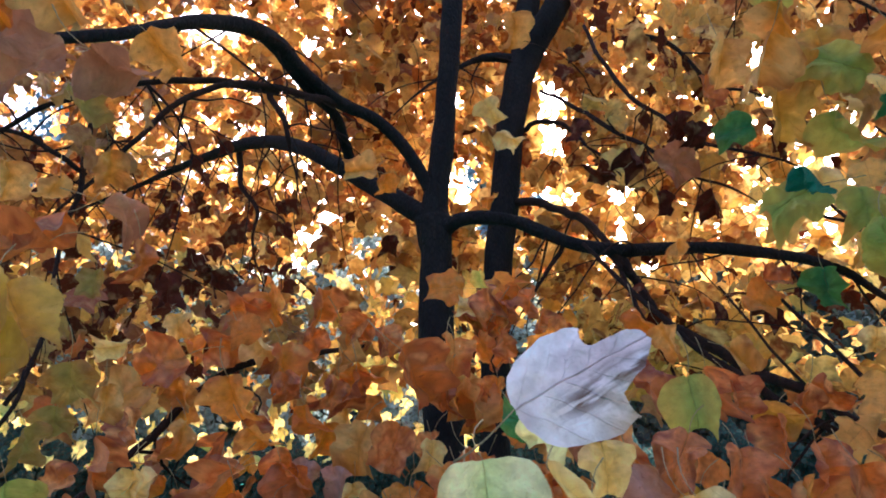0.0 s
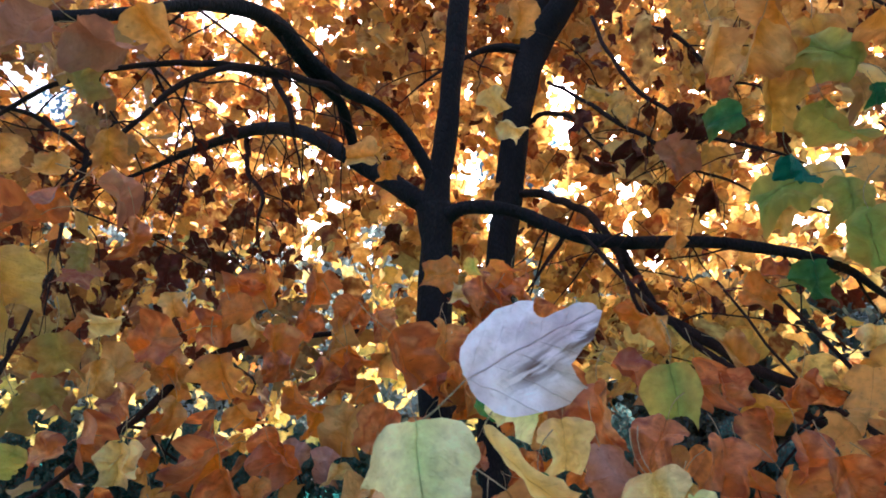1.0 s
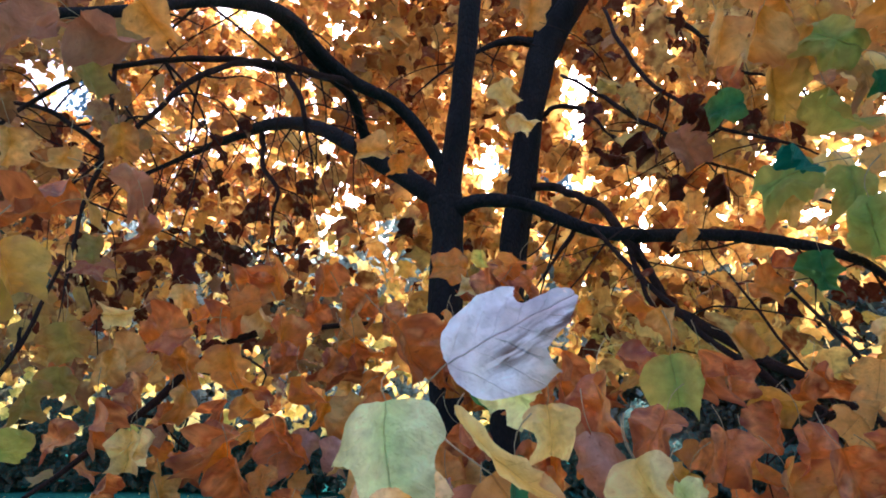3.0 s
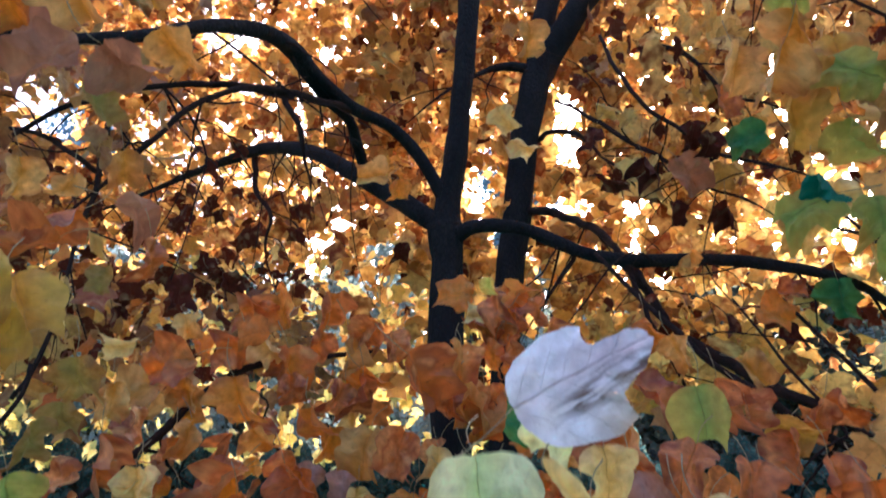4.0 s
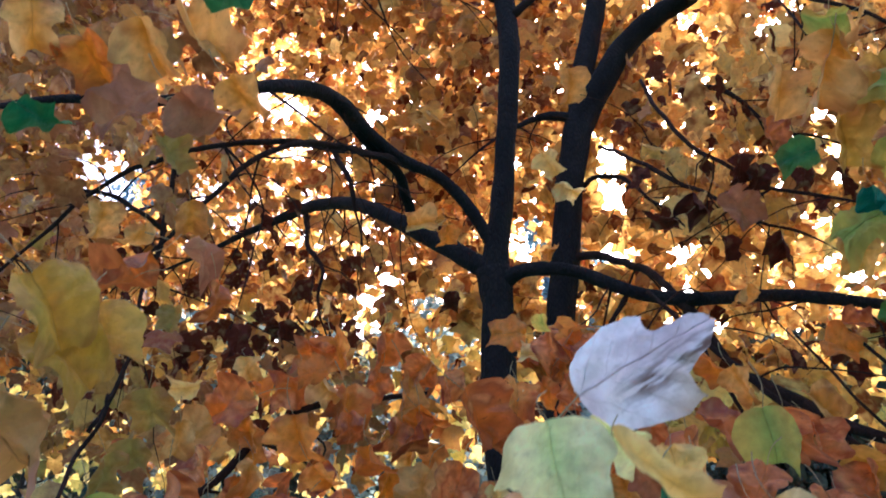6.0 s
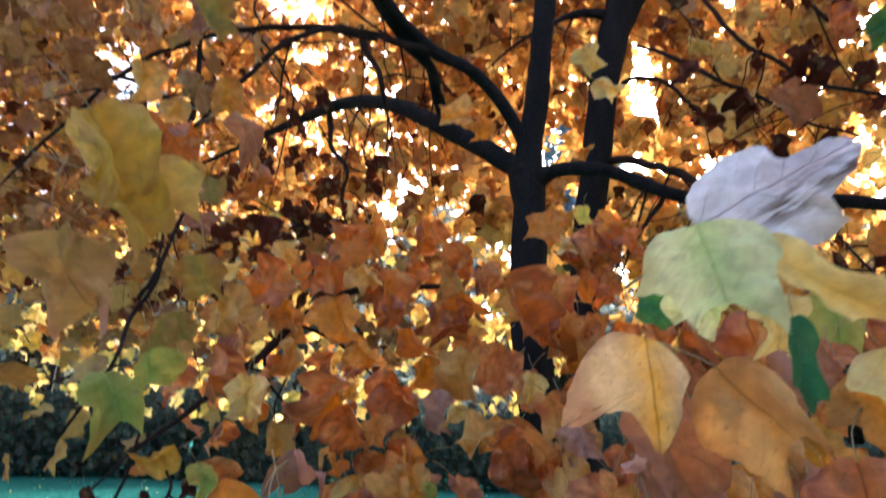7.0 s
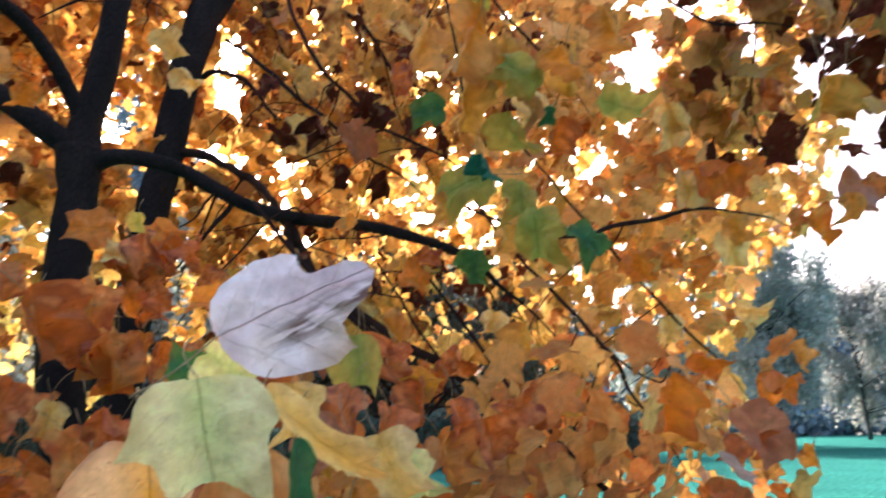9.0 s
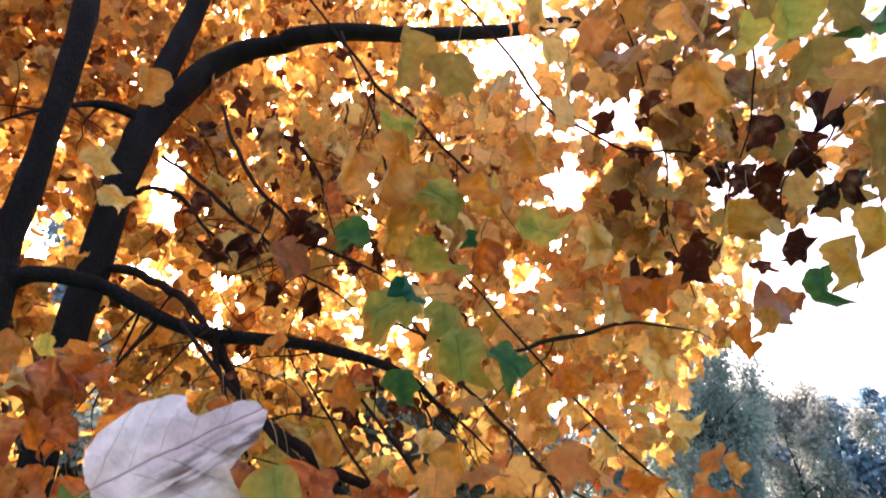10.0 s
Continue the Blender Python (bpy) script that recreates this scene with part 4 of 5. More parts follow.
leaf("tan", 0.663, 1.026, 2.346, 0.121, -164, 9, -179)
leaf("olive", 0.773, 1.133, 2.373, 0.107, -97, 17, -180)
leaf("peachy", 0.823, 1.075, 2.270, 0.089, -70, 31, -167)
leaf("tan", 0.946, 2.455, 2.424, 0.116, -141, 8, -158)
leaf("tan", 0.689, 1.290, 2.514, 0.123, -99, 9, -162)
leaf("olive", 0.900, 1.540, 2.215, 0.115, -92, 2, -176)
leaf("olive", 1.010, 1.443, 2.090, 0.100, -111, 8, -177)
leaf("yellow", 1.140, 1.771, 2.399, 0.143, -107, 16, 170)
leaf("brownpink", -0.570, 0.901, 2.236, 0.127, -64, -51, 166)
leaf("brownpink", -0.504, 0.853, 2.215, 0.115, -164, 19, 152)
leaf("tan", -0.464, 0.936, 2.307, 0.098, -157, 10, 162)
leaf("brownpink", -0.806, 1.477, 2.205, 0.146, -60, 48, -89)
leaf("rust", -0.729, 1.526, 2.125, 0.123, -101, 27, -95)
leaf("rust", -0.813, 1.340, 2.130, 0.134, -150, -5, -77)
leaf("rust", -0.796, 1.271, 2.035, 0.125, -61, -40, 162)
leaf("tan", -0.787, 1.100, 2.142, 0.087, -110, 20, -117)
leaf("shaded_drab", -0.778, 1.236, 2.388, 0.101, -79, 31, -120)
leaf("tan", -0.983, 1.553, 2.309, 0.111, -138, 12, -116)
leaf("tan", -0.900, 1.616, 2.420, 0.118, -131, 24, -137)
leaf("tan", -0.292, 2.583, 2.803, 0.157, -111, -79, -134)
leaf("orange", -0.231, 2.543, 2.763, 0.117, -134, 19, -160)
leaf("yellow", 0.265, 2.746, 3.061, 0.143, -162, 11, 122)
leaf("yellow", 0.205, 2.713, 3.216, 0.150, -121, 7, 138)
leaf("tan", 0.343, 2.490, 3.535, 0.174, -122, 16, -160)
leaf("orange", 0.196, 2.933, 2.794, 0.105, 163, 26, 107)
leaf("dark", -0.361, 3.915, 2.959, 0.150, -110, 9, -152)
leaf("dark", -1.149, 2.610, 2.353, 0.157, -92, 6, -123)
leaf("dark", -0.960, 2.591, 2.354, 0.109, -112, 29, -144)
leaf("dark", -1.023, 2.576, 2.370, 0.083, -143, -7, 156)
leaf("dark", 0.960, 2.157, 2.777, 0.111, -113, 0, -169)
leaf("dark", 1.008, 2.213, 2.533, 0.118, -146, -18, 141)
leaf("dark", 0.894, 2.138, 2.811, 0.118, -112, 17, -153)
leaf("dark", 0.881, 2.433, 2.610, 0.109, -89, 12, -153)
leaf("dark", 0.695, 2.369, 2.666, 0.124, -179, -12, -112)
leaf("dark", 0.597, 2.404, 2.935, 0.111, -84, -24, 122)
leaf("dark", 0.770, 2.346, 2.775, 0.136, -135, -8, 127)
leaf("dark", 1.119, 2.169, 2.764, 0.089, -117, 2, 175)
leaf("rust", 0.994, 2.121, 2.942, 0.132, -93, 16, -161)
leaf("brownpink", 0.878, 2.290, 2.737, 0.168, -98, 29, 175)
leaf("tan", 0.175, 0.770, 1.530, 0.140, -60, 34, -160, shaped_leaf("lime", 15, (-0.3, -0.3), -0.1, -0.3, 0.2, -0.8))
leaf("brownpink", 0.112, 0.869, 1.492, 0.125, -73, 25, -157)
leaf("mauve", 0.127, 1.017, 1.368, 0.125, -99, -15, 145)
leaf("tan", 0.277, 0.948, 1.368, 0.104, -73, 1, 143)
leaf("olive", 0.227, 1.086, 1.374, 0.115, -95, 3, 135)
leaf("rust", 0.348, 0.870, 1.441, 0.131, -72, 12, 131)
leaf("tan", 0.373, 0.912, 1.543, 0.097, -127, 19, 117)
leaf("limewhite", 0.174, 0.944, 1.659, 0.085, -120, 49, 126)
leaf("green", 0.199, 1.030, 1.645, 0.066, 164, -63, -81)
leaf("orange", 0.323, 1.558, 1.840, 0.106, 32, -68, 52)
leaf("mauve", -0.469, 1.322, 1.418, 0.107, -130, 10, 162)
leaf("orange", -0.389, 0.975, 1.352, 0.114, -71, -21, -177)
leaf("mauve", -0.323, 0.882, 1.355, 0.101, -100, 5, -130)
leaf("mauve", -0.244, 0.850, 1.312, 0.106, -45, 29, -132)
leaf("orange", -0.313, 0.831, 1.321, 0.119, -101, -6, -150)
leaf("yellow", -0.274, 0.904, 1.333, 0.059, 1, 55, -74)
leaf("teal", -0.270, 0.923, 1.315, 0.054, -60, 3, -129)
leaf("rust", -0.264, 1.002, 1.367, 0.059, -97, 23, -153)
leaf("rust", -0.195, 1.640, 1.363, 0.106, -57, 4, -132)
leaf("rust", -0.155, 1.633, 1.273, 0.095, -108, 7, 143)
leaf("lime", -0.249, 1.626, 1.353, 0.050, -66, 1, -133)
leaf("rust", -0.257, 1.638, 1.306, 0.065, -66, -3, 157)
leaf("tan", -0.118, 1.355, 1.229, 0.103, -125, -41, -111)
leaf("rust", -0.087, 1.457, 1.227, 0.082, -77, 7, 156)
leaf("orange", -0.274, 1.691, 1.409, 0.104, -65, -64, 128)
leaf("rust", -0.048, 1.696, 1.477, 0.099, -125, -24, -154)
leaf("orange", -0.035, 1.729, 1.480, 0.104, -44, 14, -127)
leaf("mauve", 0.081, 1.516, 1.491, 0.099, -97, 11, 151)
leaf("tan", -0.116, 1.726, 1.476, 0.104, -42, -30, 144)
leaf("tan", 0.113, 1.536, 1.378, 0.115, -34, -41, 121)
leaf("rust", 0.039, 1.462, 1.319, 0.116, -66, -0, -163)
leaf("rust", 0.070, 1.246, 1.269, 0.107, -86, 17, -159)
leaf("lime", -0.738, 1.089, 1.529, 0.118, -58, 19, -119)
leaf("ochre", -0.657, 1.217, 1.405, 0.088, -146, -35, -91)
leaf("lime", -0.625, 1.239, 1.383, 0.073, -56, 20, -102)
leaf("ochre", -0.609, 0.802, 1.767, 0.132, -57, 52, -104)
leaf("peachy", -0.619, 0.771, 1.679, 0.150, -117, 8, 168)
leaf("olive", -0.678, 0.841, 1.870, 0.118, -74, 43, -120)
leaf("yellow", -0.691, 1.569, 1.571, 0.106, -90, -4, 171)
leaf("rust", -0.487, 1.674, 1.572, 0.126, -81, -28, 151)
leaf("rust", -0.479, 1.660, 1.517, 0.126, -124, 13, 171)
leaf("orange", -0.391, 1.796, 1.558, 0.105, -55, 32, -142)
leaf("yellow", -0.202, 1.778, 1.533, 0.082, -130, 5, -138)
leaf("tan", -0.806, 1.617, 1.771, 0.104, -111, 11, -118)
leaf("rust", -0.817, 1.558, 1.563, 0.106, -59, -54, 142)
leaf("tan", -0.661, 1.697, 1.462, 0.088, -67, 5, -135)
leaf("rust", -0.787, 1.675, 1.470, 0.088, -122, -1, -102)
leaf("yellow", -0.009, 2.003, 1.647, 0.105, -81, -4, -153)
leaf("rust", 0.093, 1.781, 1.619, 0.117, -148, 10, 122)
leaf("tan", 0.084, 2.087, 1.816, 0.151, -69, 9, -132)
leaf("lime", 0.788, 1.021, 1.971, 0.125, -96, -7, 110)
leaf("green", 0.824, 0.966, 1.923, 0.089, -56, 36, -178)
leaf("yellow", 1.623, 2.408, 2.048, 0.141, -118, 2, 170)
leaf("tan", 0.834, 0.962, 2.318, 0.115, -147, -23, 98)
leaf("lime", 0.945, 0.973, 2.230, 0.115, -148, 13, 63)
leaf("green", 0.841, 1.024, 2.209, 0.044, -104, 15, -179)
leaf("rust", 0.916, 1.074, 2.224, 0.089, -134, 7, 164)
leaf("yellow", 2.476, 1.822, 2.038, 0.163, -80, 39, -177)
leaf("orange", 2.243, 1.833, 2.575, 0.163, -119, 36, 70)
leaf("mauve", 2.546, 1.369, 2.393, 0.177, -31, 56, 176)
leaf("olive", 1.785, 0.942, 2.488, 0.170, -143, 18, 142)
leaf("dark", 2.070, 1.072, 2.785, 0.074, -143, 15, 165)
leaf("dark", 2.149, 1.062, 2.789, 0.095, -93, 0, 137)
leaf("orange", 2.433, 1.569, 1.466, 0.093, -66, 3, 76)
leaf("orange", 1.510, 1.379, 1.682, 0.176, -125, 5, 170)
leaf("orange", 1.346, 1.423, 1.597, 0.148, -88, -12, 108)
leaf("pale", 1.782, 1.460, 1.467, 0.134, -129, 18, 77, shaped_leaf("narrow", 25, (-0.3, -0.2), 0.0, -0.3, 0.3, -0.6))
leaf("brownpink", 1.848, 1.414, 1.595, 0.194, -71, 18, 163)
leaf("orange", 2.229, 1.597, 1.734, 0.148, -166, 26, 57)
leaf("tan", 2.404, 1.580, 1.821, 0.119, -69, 49, -179)
leaf("olive", 0.799, 1.105, 2.406, 0.123, -103, 12, 169)
leaf("tan", 0.732, 1.104, 2.476, 0.123, -119, -13, 129)
leaf("tan", 1.181, 1.152, 2.653, 0.136, -111, -22, 85)
leaf("yellow", 1.819, 1.505, 2.650, 0.161, -114, 16, 162)
leaf("rust", 2.015, 1.257, 2.704, 0.127, -118, 10, 162)
leaf("yellow", 2.265, 1.652, 2.282, 0.155, -79, -3, 103)
leaf("orange", 2.529, 1.501, 2.331, 0.143, -71, 22, 147)
leaf("orange", 1.879, 1.642, 2.164, 0.132, -138, -4, 71)
leaf("orange", 1.533, 1.664, 2.041, 0.121, -78, 11, 173)
leaf("olive", 1.402, 1.886, 1.907, 0.154, -97, -6, 113)
leaf("rust", 0.918, 1.775, 1.691, 0.130, -82, 7, 115)
leaf("orange", 0.822, 1.718, 1.577, 0.136, -119, 6, 96)
leaf("tan", 0.923, 1.549, 1.505, 0.139, -123, 1, 111)
leaf("rust", 1.357, 1.777, 1.681, 0.144, -76, -11, 169)
leaf("olive", 1.746, 1.566, 1.608, 0.172, -120, 14, 75)
leaf("olive", 1.435, 1.722, 1.721, 0.157, -73, 4, 109)
leaf("orange", 1.942, 1.633, 1.800, 0.142, -127, 26, 74)
leaf("ochre", -0.579, 0.732, 1.828, 0.133, -75, 38, -110)
leaf("pale", -0.379, 0.577, 2.236, 0.105, -124, -67, -108, shaped_leaf("lime", 19, (-0.3, -0.2), 0.0, -0.3, 0.2, -0.6))
leaf("pale", -0.422, 0.519, 2.186, 0.090, -170, -20, -77, shaped_leaf("narrow", 21, (-0.3, -0.2), 0.0, -0.3, 0.2, -0.6))
leaf("pale", -0.379, 0.538, 2.216, 0.080, -141, -1, 178, shaped_leaf("lime", 23, (-0.3, -0.4), 0.0, -0.3, 0.2, -0.6))
leaf("green", -0.347, 0.630, 2.241, 0.089, -177, 20, 146)
leaf("green", -0.561, 0.672, 2.386, 0.057, 177, 0, -77)
leaf("green", -0.709, 0.750, 2.130, 0.090, -173, 13, 169)
leaf("shaded_drab", -0.445, 0.774, 2.652, 0.136, -116, -5, -170)
leaf("tan", -0.602, 0.958, 2.477, 0.146, -72, 54, -131)
leaf("brownpink", -0.753, 1.118, 2.408, 0.145, -65, -63, 175)
leaf("tan", -0.675, 0.921, 2.464, 0.130, -149, 13, 179)
leaf("tan", -0.841, 0.831, 2.452, 0.126, -113, 5, -159)
leaf("orange", -0.806, 0.937, 2.442, 0.115, -132, 22, 178)
leaf("shaded_drab", -0.400, 0.884, 2.655, 0.125, -119, 60, 177)
leaf("shaded_drab", -0.284, 0.919, 2.793, 0.123, -140, 21, -147)
leaf("lime", -0.664, 0.583, 2.479, 0.115, -147, 30, -118)
leaf("shaded_drab", -0.682, 0.665, 2.534, 0.116, -142, 14, -174)
leaf("olive", -0.589, 0.713, 2.653, 0.116, -160, -27, 166)
leaf("shaded_drab", 0.685, 1.005, 2.689, 0.136, -118, 21, -158)
leaf("shaded_drab", 0.762, 0.925, 2.590, 0.145, -157, -28, 135)
leaf("lime", 0.758, 1.100, 2.506, 0.089, -178, -16, -110)
leaf("peachy", 1.015, 0.222, 2.133, 0.124, 163, 7, -156)
leaf("lime", 1.068, 0.367, 2.421, 0.116, -143, 25, 133)
leaf("tan", 1.203, 0.632, 2.528, 0.129, -145, -6, 86)
leaf("tan", 1.228, 0.625, 2.731, 0.120, -134, -26, 88)
leaf("green", 1.848, 0.786, 2.214, 0.121, -99, -11, 64)
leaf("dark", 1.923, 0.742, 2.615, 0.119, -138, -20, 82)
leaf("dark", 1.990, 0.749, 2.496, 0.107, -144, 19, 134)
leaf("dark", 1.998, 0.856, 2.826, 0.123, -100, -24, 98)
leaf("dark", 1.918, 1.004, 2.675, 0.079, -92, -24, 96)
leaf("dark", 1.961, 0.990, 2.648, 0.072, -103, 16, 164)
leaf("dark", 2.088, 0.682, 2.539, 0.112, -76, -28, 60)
leaf("olive", 1.918, 0.933, 2.517, 0.149, -139, -17, 87)
leaf("olive", 1.904, 0.961, 2.529, 0.133, -77, -32, 82)
leaf("olive", 1.838, 0.594, 2.311, 0.133, -104, -14, 93)
leaf("tan", 2.417, 1.252, 2.348, 0.129, -101, 13, 155)
leaf("rust", 2.459, 1.230, 2.387, 0.106, -48, 35, 161)
leaf("yellow", 2.381, 1.764, 2.005, 0.151, -152, 27, 55)
leaf("yellow", 1.659, 2.530, 2.059, 0.119, -70, 5, -163)
leaf("yellow", 1.788, 1.487, 2.664, 0.130, -133, -7, 113)
leaf("olive", 1.119, 1.254, 2.548, 0.135, -101, -14, 123)
leaf("yellow", 0.930, 1.200, 2.349, 0.127, -118, 29, 180)
leaf("tan", 0.916, 1.498, 2.835, 0.108, -87, 27, -161)
leaf("tan", 2.184, 1.591, 2.320, 0.134, -99, 9, 95)
leaf("yellow", 1.997, 1.635, 2.495, 0.165, -80, 13, 173)
leaf("orange", 1.950, 1.519, 2.483, 0.181, -166, 22, 52)
leaf("orange", 1.679, 1.616, 2.122, 0.134, -125, -2, 113)
leaf("orange", 2.017, 1.656, 2.143, 0.138, -91, 21, -173)
leaf("yellow", 1.990, 1.782, 1.948, 0.130, -106, 14, 149)
leaf("rust", 0.118, 1.245, 1.393, 0.107, -73, 11, 123)
leaf("mauve", 0.183, 1.117, 1.414, 0.089, -111, -8, -150)
leaf("tan", 0.260, 1.078, 1.417, 0.099, -90, 15, -163)
leaf("rust", 0.354, 0.991, 1.367, 0.111, -93, 7, 166)
leaf("olive", 0.413, 0.969, 1.346, 0.111, -72, 18, 136)
leaf("rust", 0.186, 1.057, 1.303, 0.101, -73, -11, 177)
leaf("tan", 0.263, 1.004, 1.303, 0.096, -80, 2, 146)
leaf("tan", 0.353, 0.984, 1.445, 0.096, -82, 24, -176)
leaf("orange", 0.002, 1.346, 1.240, 0.098, -108, 17, 142)
leaf("orange", -0.306, 0.886, 1.330, 0.081, -90, 21, -142)
leaf("rust", -0.402, 0.916, 1.292, 0.090, -90, -2, -167)
leaf("tan", -0.277, 0.841, 1.303, 0.094, -91, 19, 173)
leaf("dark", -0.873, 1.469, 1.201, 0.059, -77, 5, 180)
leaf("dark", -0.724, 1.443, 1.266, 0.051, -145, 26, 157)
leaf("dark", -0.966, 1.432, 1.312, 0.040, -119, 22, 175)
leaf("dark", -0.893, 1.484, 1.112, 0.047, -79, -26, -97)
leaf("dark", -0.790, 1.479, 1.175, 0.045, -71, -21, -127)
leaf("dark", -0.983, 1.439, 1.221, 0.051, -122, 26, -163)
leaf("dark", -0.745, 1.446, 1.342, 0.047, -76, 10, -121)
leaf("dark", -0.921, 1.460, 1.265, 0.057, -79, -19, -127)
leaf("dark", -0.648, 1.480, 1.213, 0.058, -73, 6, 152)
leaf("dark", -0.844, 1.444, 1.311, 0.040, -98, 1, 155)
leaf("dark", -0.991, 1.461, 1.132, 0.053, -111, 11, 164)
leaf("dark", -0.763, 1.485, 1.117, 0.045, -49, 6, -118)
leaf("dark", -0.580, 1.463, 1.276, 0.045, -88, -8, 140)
leaf("lime", 1.349, 0.554, 2.693, 0.131, -131, 26, 165)
leaf("shaded_drab", 1.394, 0.451, 2.545, 0.134, -154, 5, 133)
leaf("shaded_drab", 1.306, 0.483, 2.724, 0.134, -101, 5, 130)
leaf("shaded_drab", 1.247, 0.325, 2.538, 0.136, -110, -34, 57)
leaf("green", 1.317, 0.269, 2.486, 0.116, -157, 22, 157)
leaf("dark", 1.633, 0.530, 2.906, 0.107, -109, 23, 155)
leaf("shaded_drab", 1.364, 0.368, 2.305, 0.126, -131, 3, 134)
leaf("dark", 1.854, 0.622, 2.704, 0.120, -114, 7, 139)
leaf("olive", 1.805, 0.658, 2.244, 0.139, -96, -18, 64)

# the denser russet sprays: box, count, kinds
SPRAYS = [
    (61, (-0.95, -0.05, 1.75, 2.45, 1.45, 2.08), 16, ("rust", "rust", "orange", "tan")),
    (62, (-0.55, 0.35, 1.60, 2.30, 1.20, 1.75), 26, ("rust", "orange", "rust", "tan", "mauve")),
    (63, (0.30, 1.30, 1.30, 2.10, 1.15, 1.80), 22, ("rust", "tan", "brownpink", "tan", "olive")),
    (64, (0.10, 0.55, 0.95, 1.40, 1.18, 1.50), 16, ("mauve", "tan", "brownpink", "olive")),
    (68, (0.05, 0.36, 2.00, 2.28, 1.80, 2.14), 15, ("rust", "orange", "rust")),
    (69, (-0.12, 0.40, 1.75, 2.20, 1.35, 1.85), 26, ("rust", "orange", "tan", "rust")),
]
for seed, (x0, x1, y0, y1, z0, z1), count, kinds in SPRAYS:
    rnd = random.Random(seed)
    for _ in range(count):
        leaf(rnd.choice(kinds), rnd.uniform(x0, x1), rnd.uniform(y0, y1), rnd.uniform(z0, z1), rnd.uniform(0.085, 0.14), rnd.uniform(-130, -55), rnd.gauss(0, 22), 180 + rnd.gauss(0, 38))

# ---- twigs ----
def twigs(tree, seed, count, lengths, keep):
    """Thin crooked twigs that grow from the limbs and hang."""
    rnd = random.Random(seed)
    lines = [l for t, l in WOODS if t == tree and l[0][3] < 0.06]
    spots = [q for line in lines for q in line[len(line) // 4:] if (math.hypot(q[0] + 1.5, q[1] - 2.5) > 0.6 or rnd.random() < 0.5) and not (0.3 < q[0] < 1.7 and q[2] < 2.75 and rnd.random() < 0.92)]
    verts, faces = [], []
    made, tries, roots = 0, 0, []
    while made < count:
        q = rnd.choice(spots)
        p = Vector(q[:3])
        if sum((p - o).length < 0.16 for o in roots) > 1:
            tries += 1
            if tries > 6000:
                break
            continue
        d = Vector((rnd.uniform(-1, 1), rnd.uniform(-0.6, 0.8), rnd.uniform(-0.9, 0.5))).normalized()
        L = rnd.uniform(*lengths)
        r = min(q[3] * 0.5, rnd.uniform(0.0035, 0.008))
        pts = []
        for i in range(6):
            pts.append(np.array((*p, r * (1 - i / 7))))
            d = (d + Vector((rnd.uniform(-0.45, 0.45), rnd.uniform(-0.45, 0.45), rnd.uniform(-0.55, 0.2)))).normalized()
            p = p + d * L / 5
        if not keep(pts[3]):
            continue
        made += 1
        roots.append(Vector(q[:3]))
        v, f = tube_data(smooth_line(pts, 2), 5)
        if made <= 140:
            part("twig", mesh_from("twig", v, f), TWIG, tree)
            continue
        o = len(verts)
        verts += v
        faces += [tuple(o + a for a in t) for t in f]
    return tagged(part("brushwood", mesh_from("brushwood", verts, faces), TWIG, tree), kind="stuff")


twigs(tree_a, 3, 360, (0.3, 0.95), lambda q: q[1] > 2.2)
twigs(tree_b, 4, 170, (0.3, 0.9), lambda q: q[1] > 2.0)


# ---- foliage masses ----
def fill(seed, count, box, sizes, keep=None, clump=0.0, scale=1.0):
    """Leaf places in a box (x0, x1, y0, y1, z0, z1); clump: how far leaves gather in bunches."""
    rnd = random.Random(seed)
    x0, x1, y0, y1, z0, z1 = box
    rows = []
    tries = 0
    while len(rows) < count and tries < count * 12:
        tries += 1
        p = (rnd.uniform(x0, x1), rnd.uniform(y0, y1), rnd.uniform(z0, z1))
        if clump and noise.noise(Vector(p) * scale + Vector((seed, 0, 0))) < rnd.uniform(-0.5, 0.5) * (1 - clump) + 0.25 * clump - 0.15:
            continue
        if keep and not keep(*p):
            continue
        rows.append((*p, rnd.uniform(*sizes)))
    return rows


# gaps in the crown: bearing, height, half width and half height in degrees
SKY_GAPS = [(-24, 35, 4.0, 2.0), (-15, 35, 2.0, 1.2), (9.6, 30.6, 1.5, 1.7), (9.5, 27.6, 2.0, 1.8), (1, 24, 2.0, 2.6), (-37.5, 26.5, 4.2, 2.1), (17, 20, 1.2, 1.1), (-12, 21, 1.5, 0.8), (14, 17, 2.4, 0.6), (44, 41, 4.9, 2.2), (48, 29.5, 3.4, 2.9), (44, 22, 2.7, 1.4), (53.8, 34, 4.2, 3.0), (62, 26, 3.1, 2.0), (70, 29, 2.3, 2.0), (69, 20, 2.4, 1.5), (65, 19, 4.2, 1.5), (28, 31, 1.3, 1.1), (-6, 32, 1.5, 0.7), (26, 38, 1.6, 0.9), (15, 19, 1.3, 0.9), (7, 17, 0.9, 1.5), (-8, 19, 1.5, 1.1), (-14, 19, 1.5, 0.8), (-37, 25, 3.3, 1.8), (-22, 31, 1.8, 0.9), (9, 23, 2.7, 1.4), (15, 22, 2.2, 1.4), (3, 20, 1.3, 2.0), (57.5, 29.5, 1.5, 2.5), (63.5, 26.0, 3.5, 2.6), (46.3, 37.5, 1.6, 2.2), (32, 11, 5.0, 3.8), (20.2, 14.6, 1.2, 0.8)]


def open_sky(az, el, margin=0.75):
    """Whether a bearing and height fall into one of the gaps."""
    return any(((az - a) / ra) ** 2 + ((el - e) / re) ** 2 < margin for a, e, ra, re in SKY_GAPS)


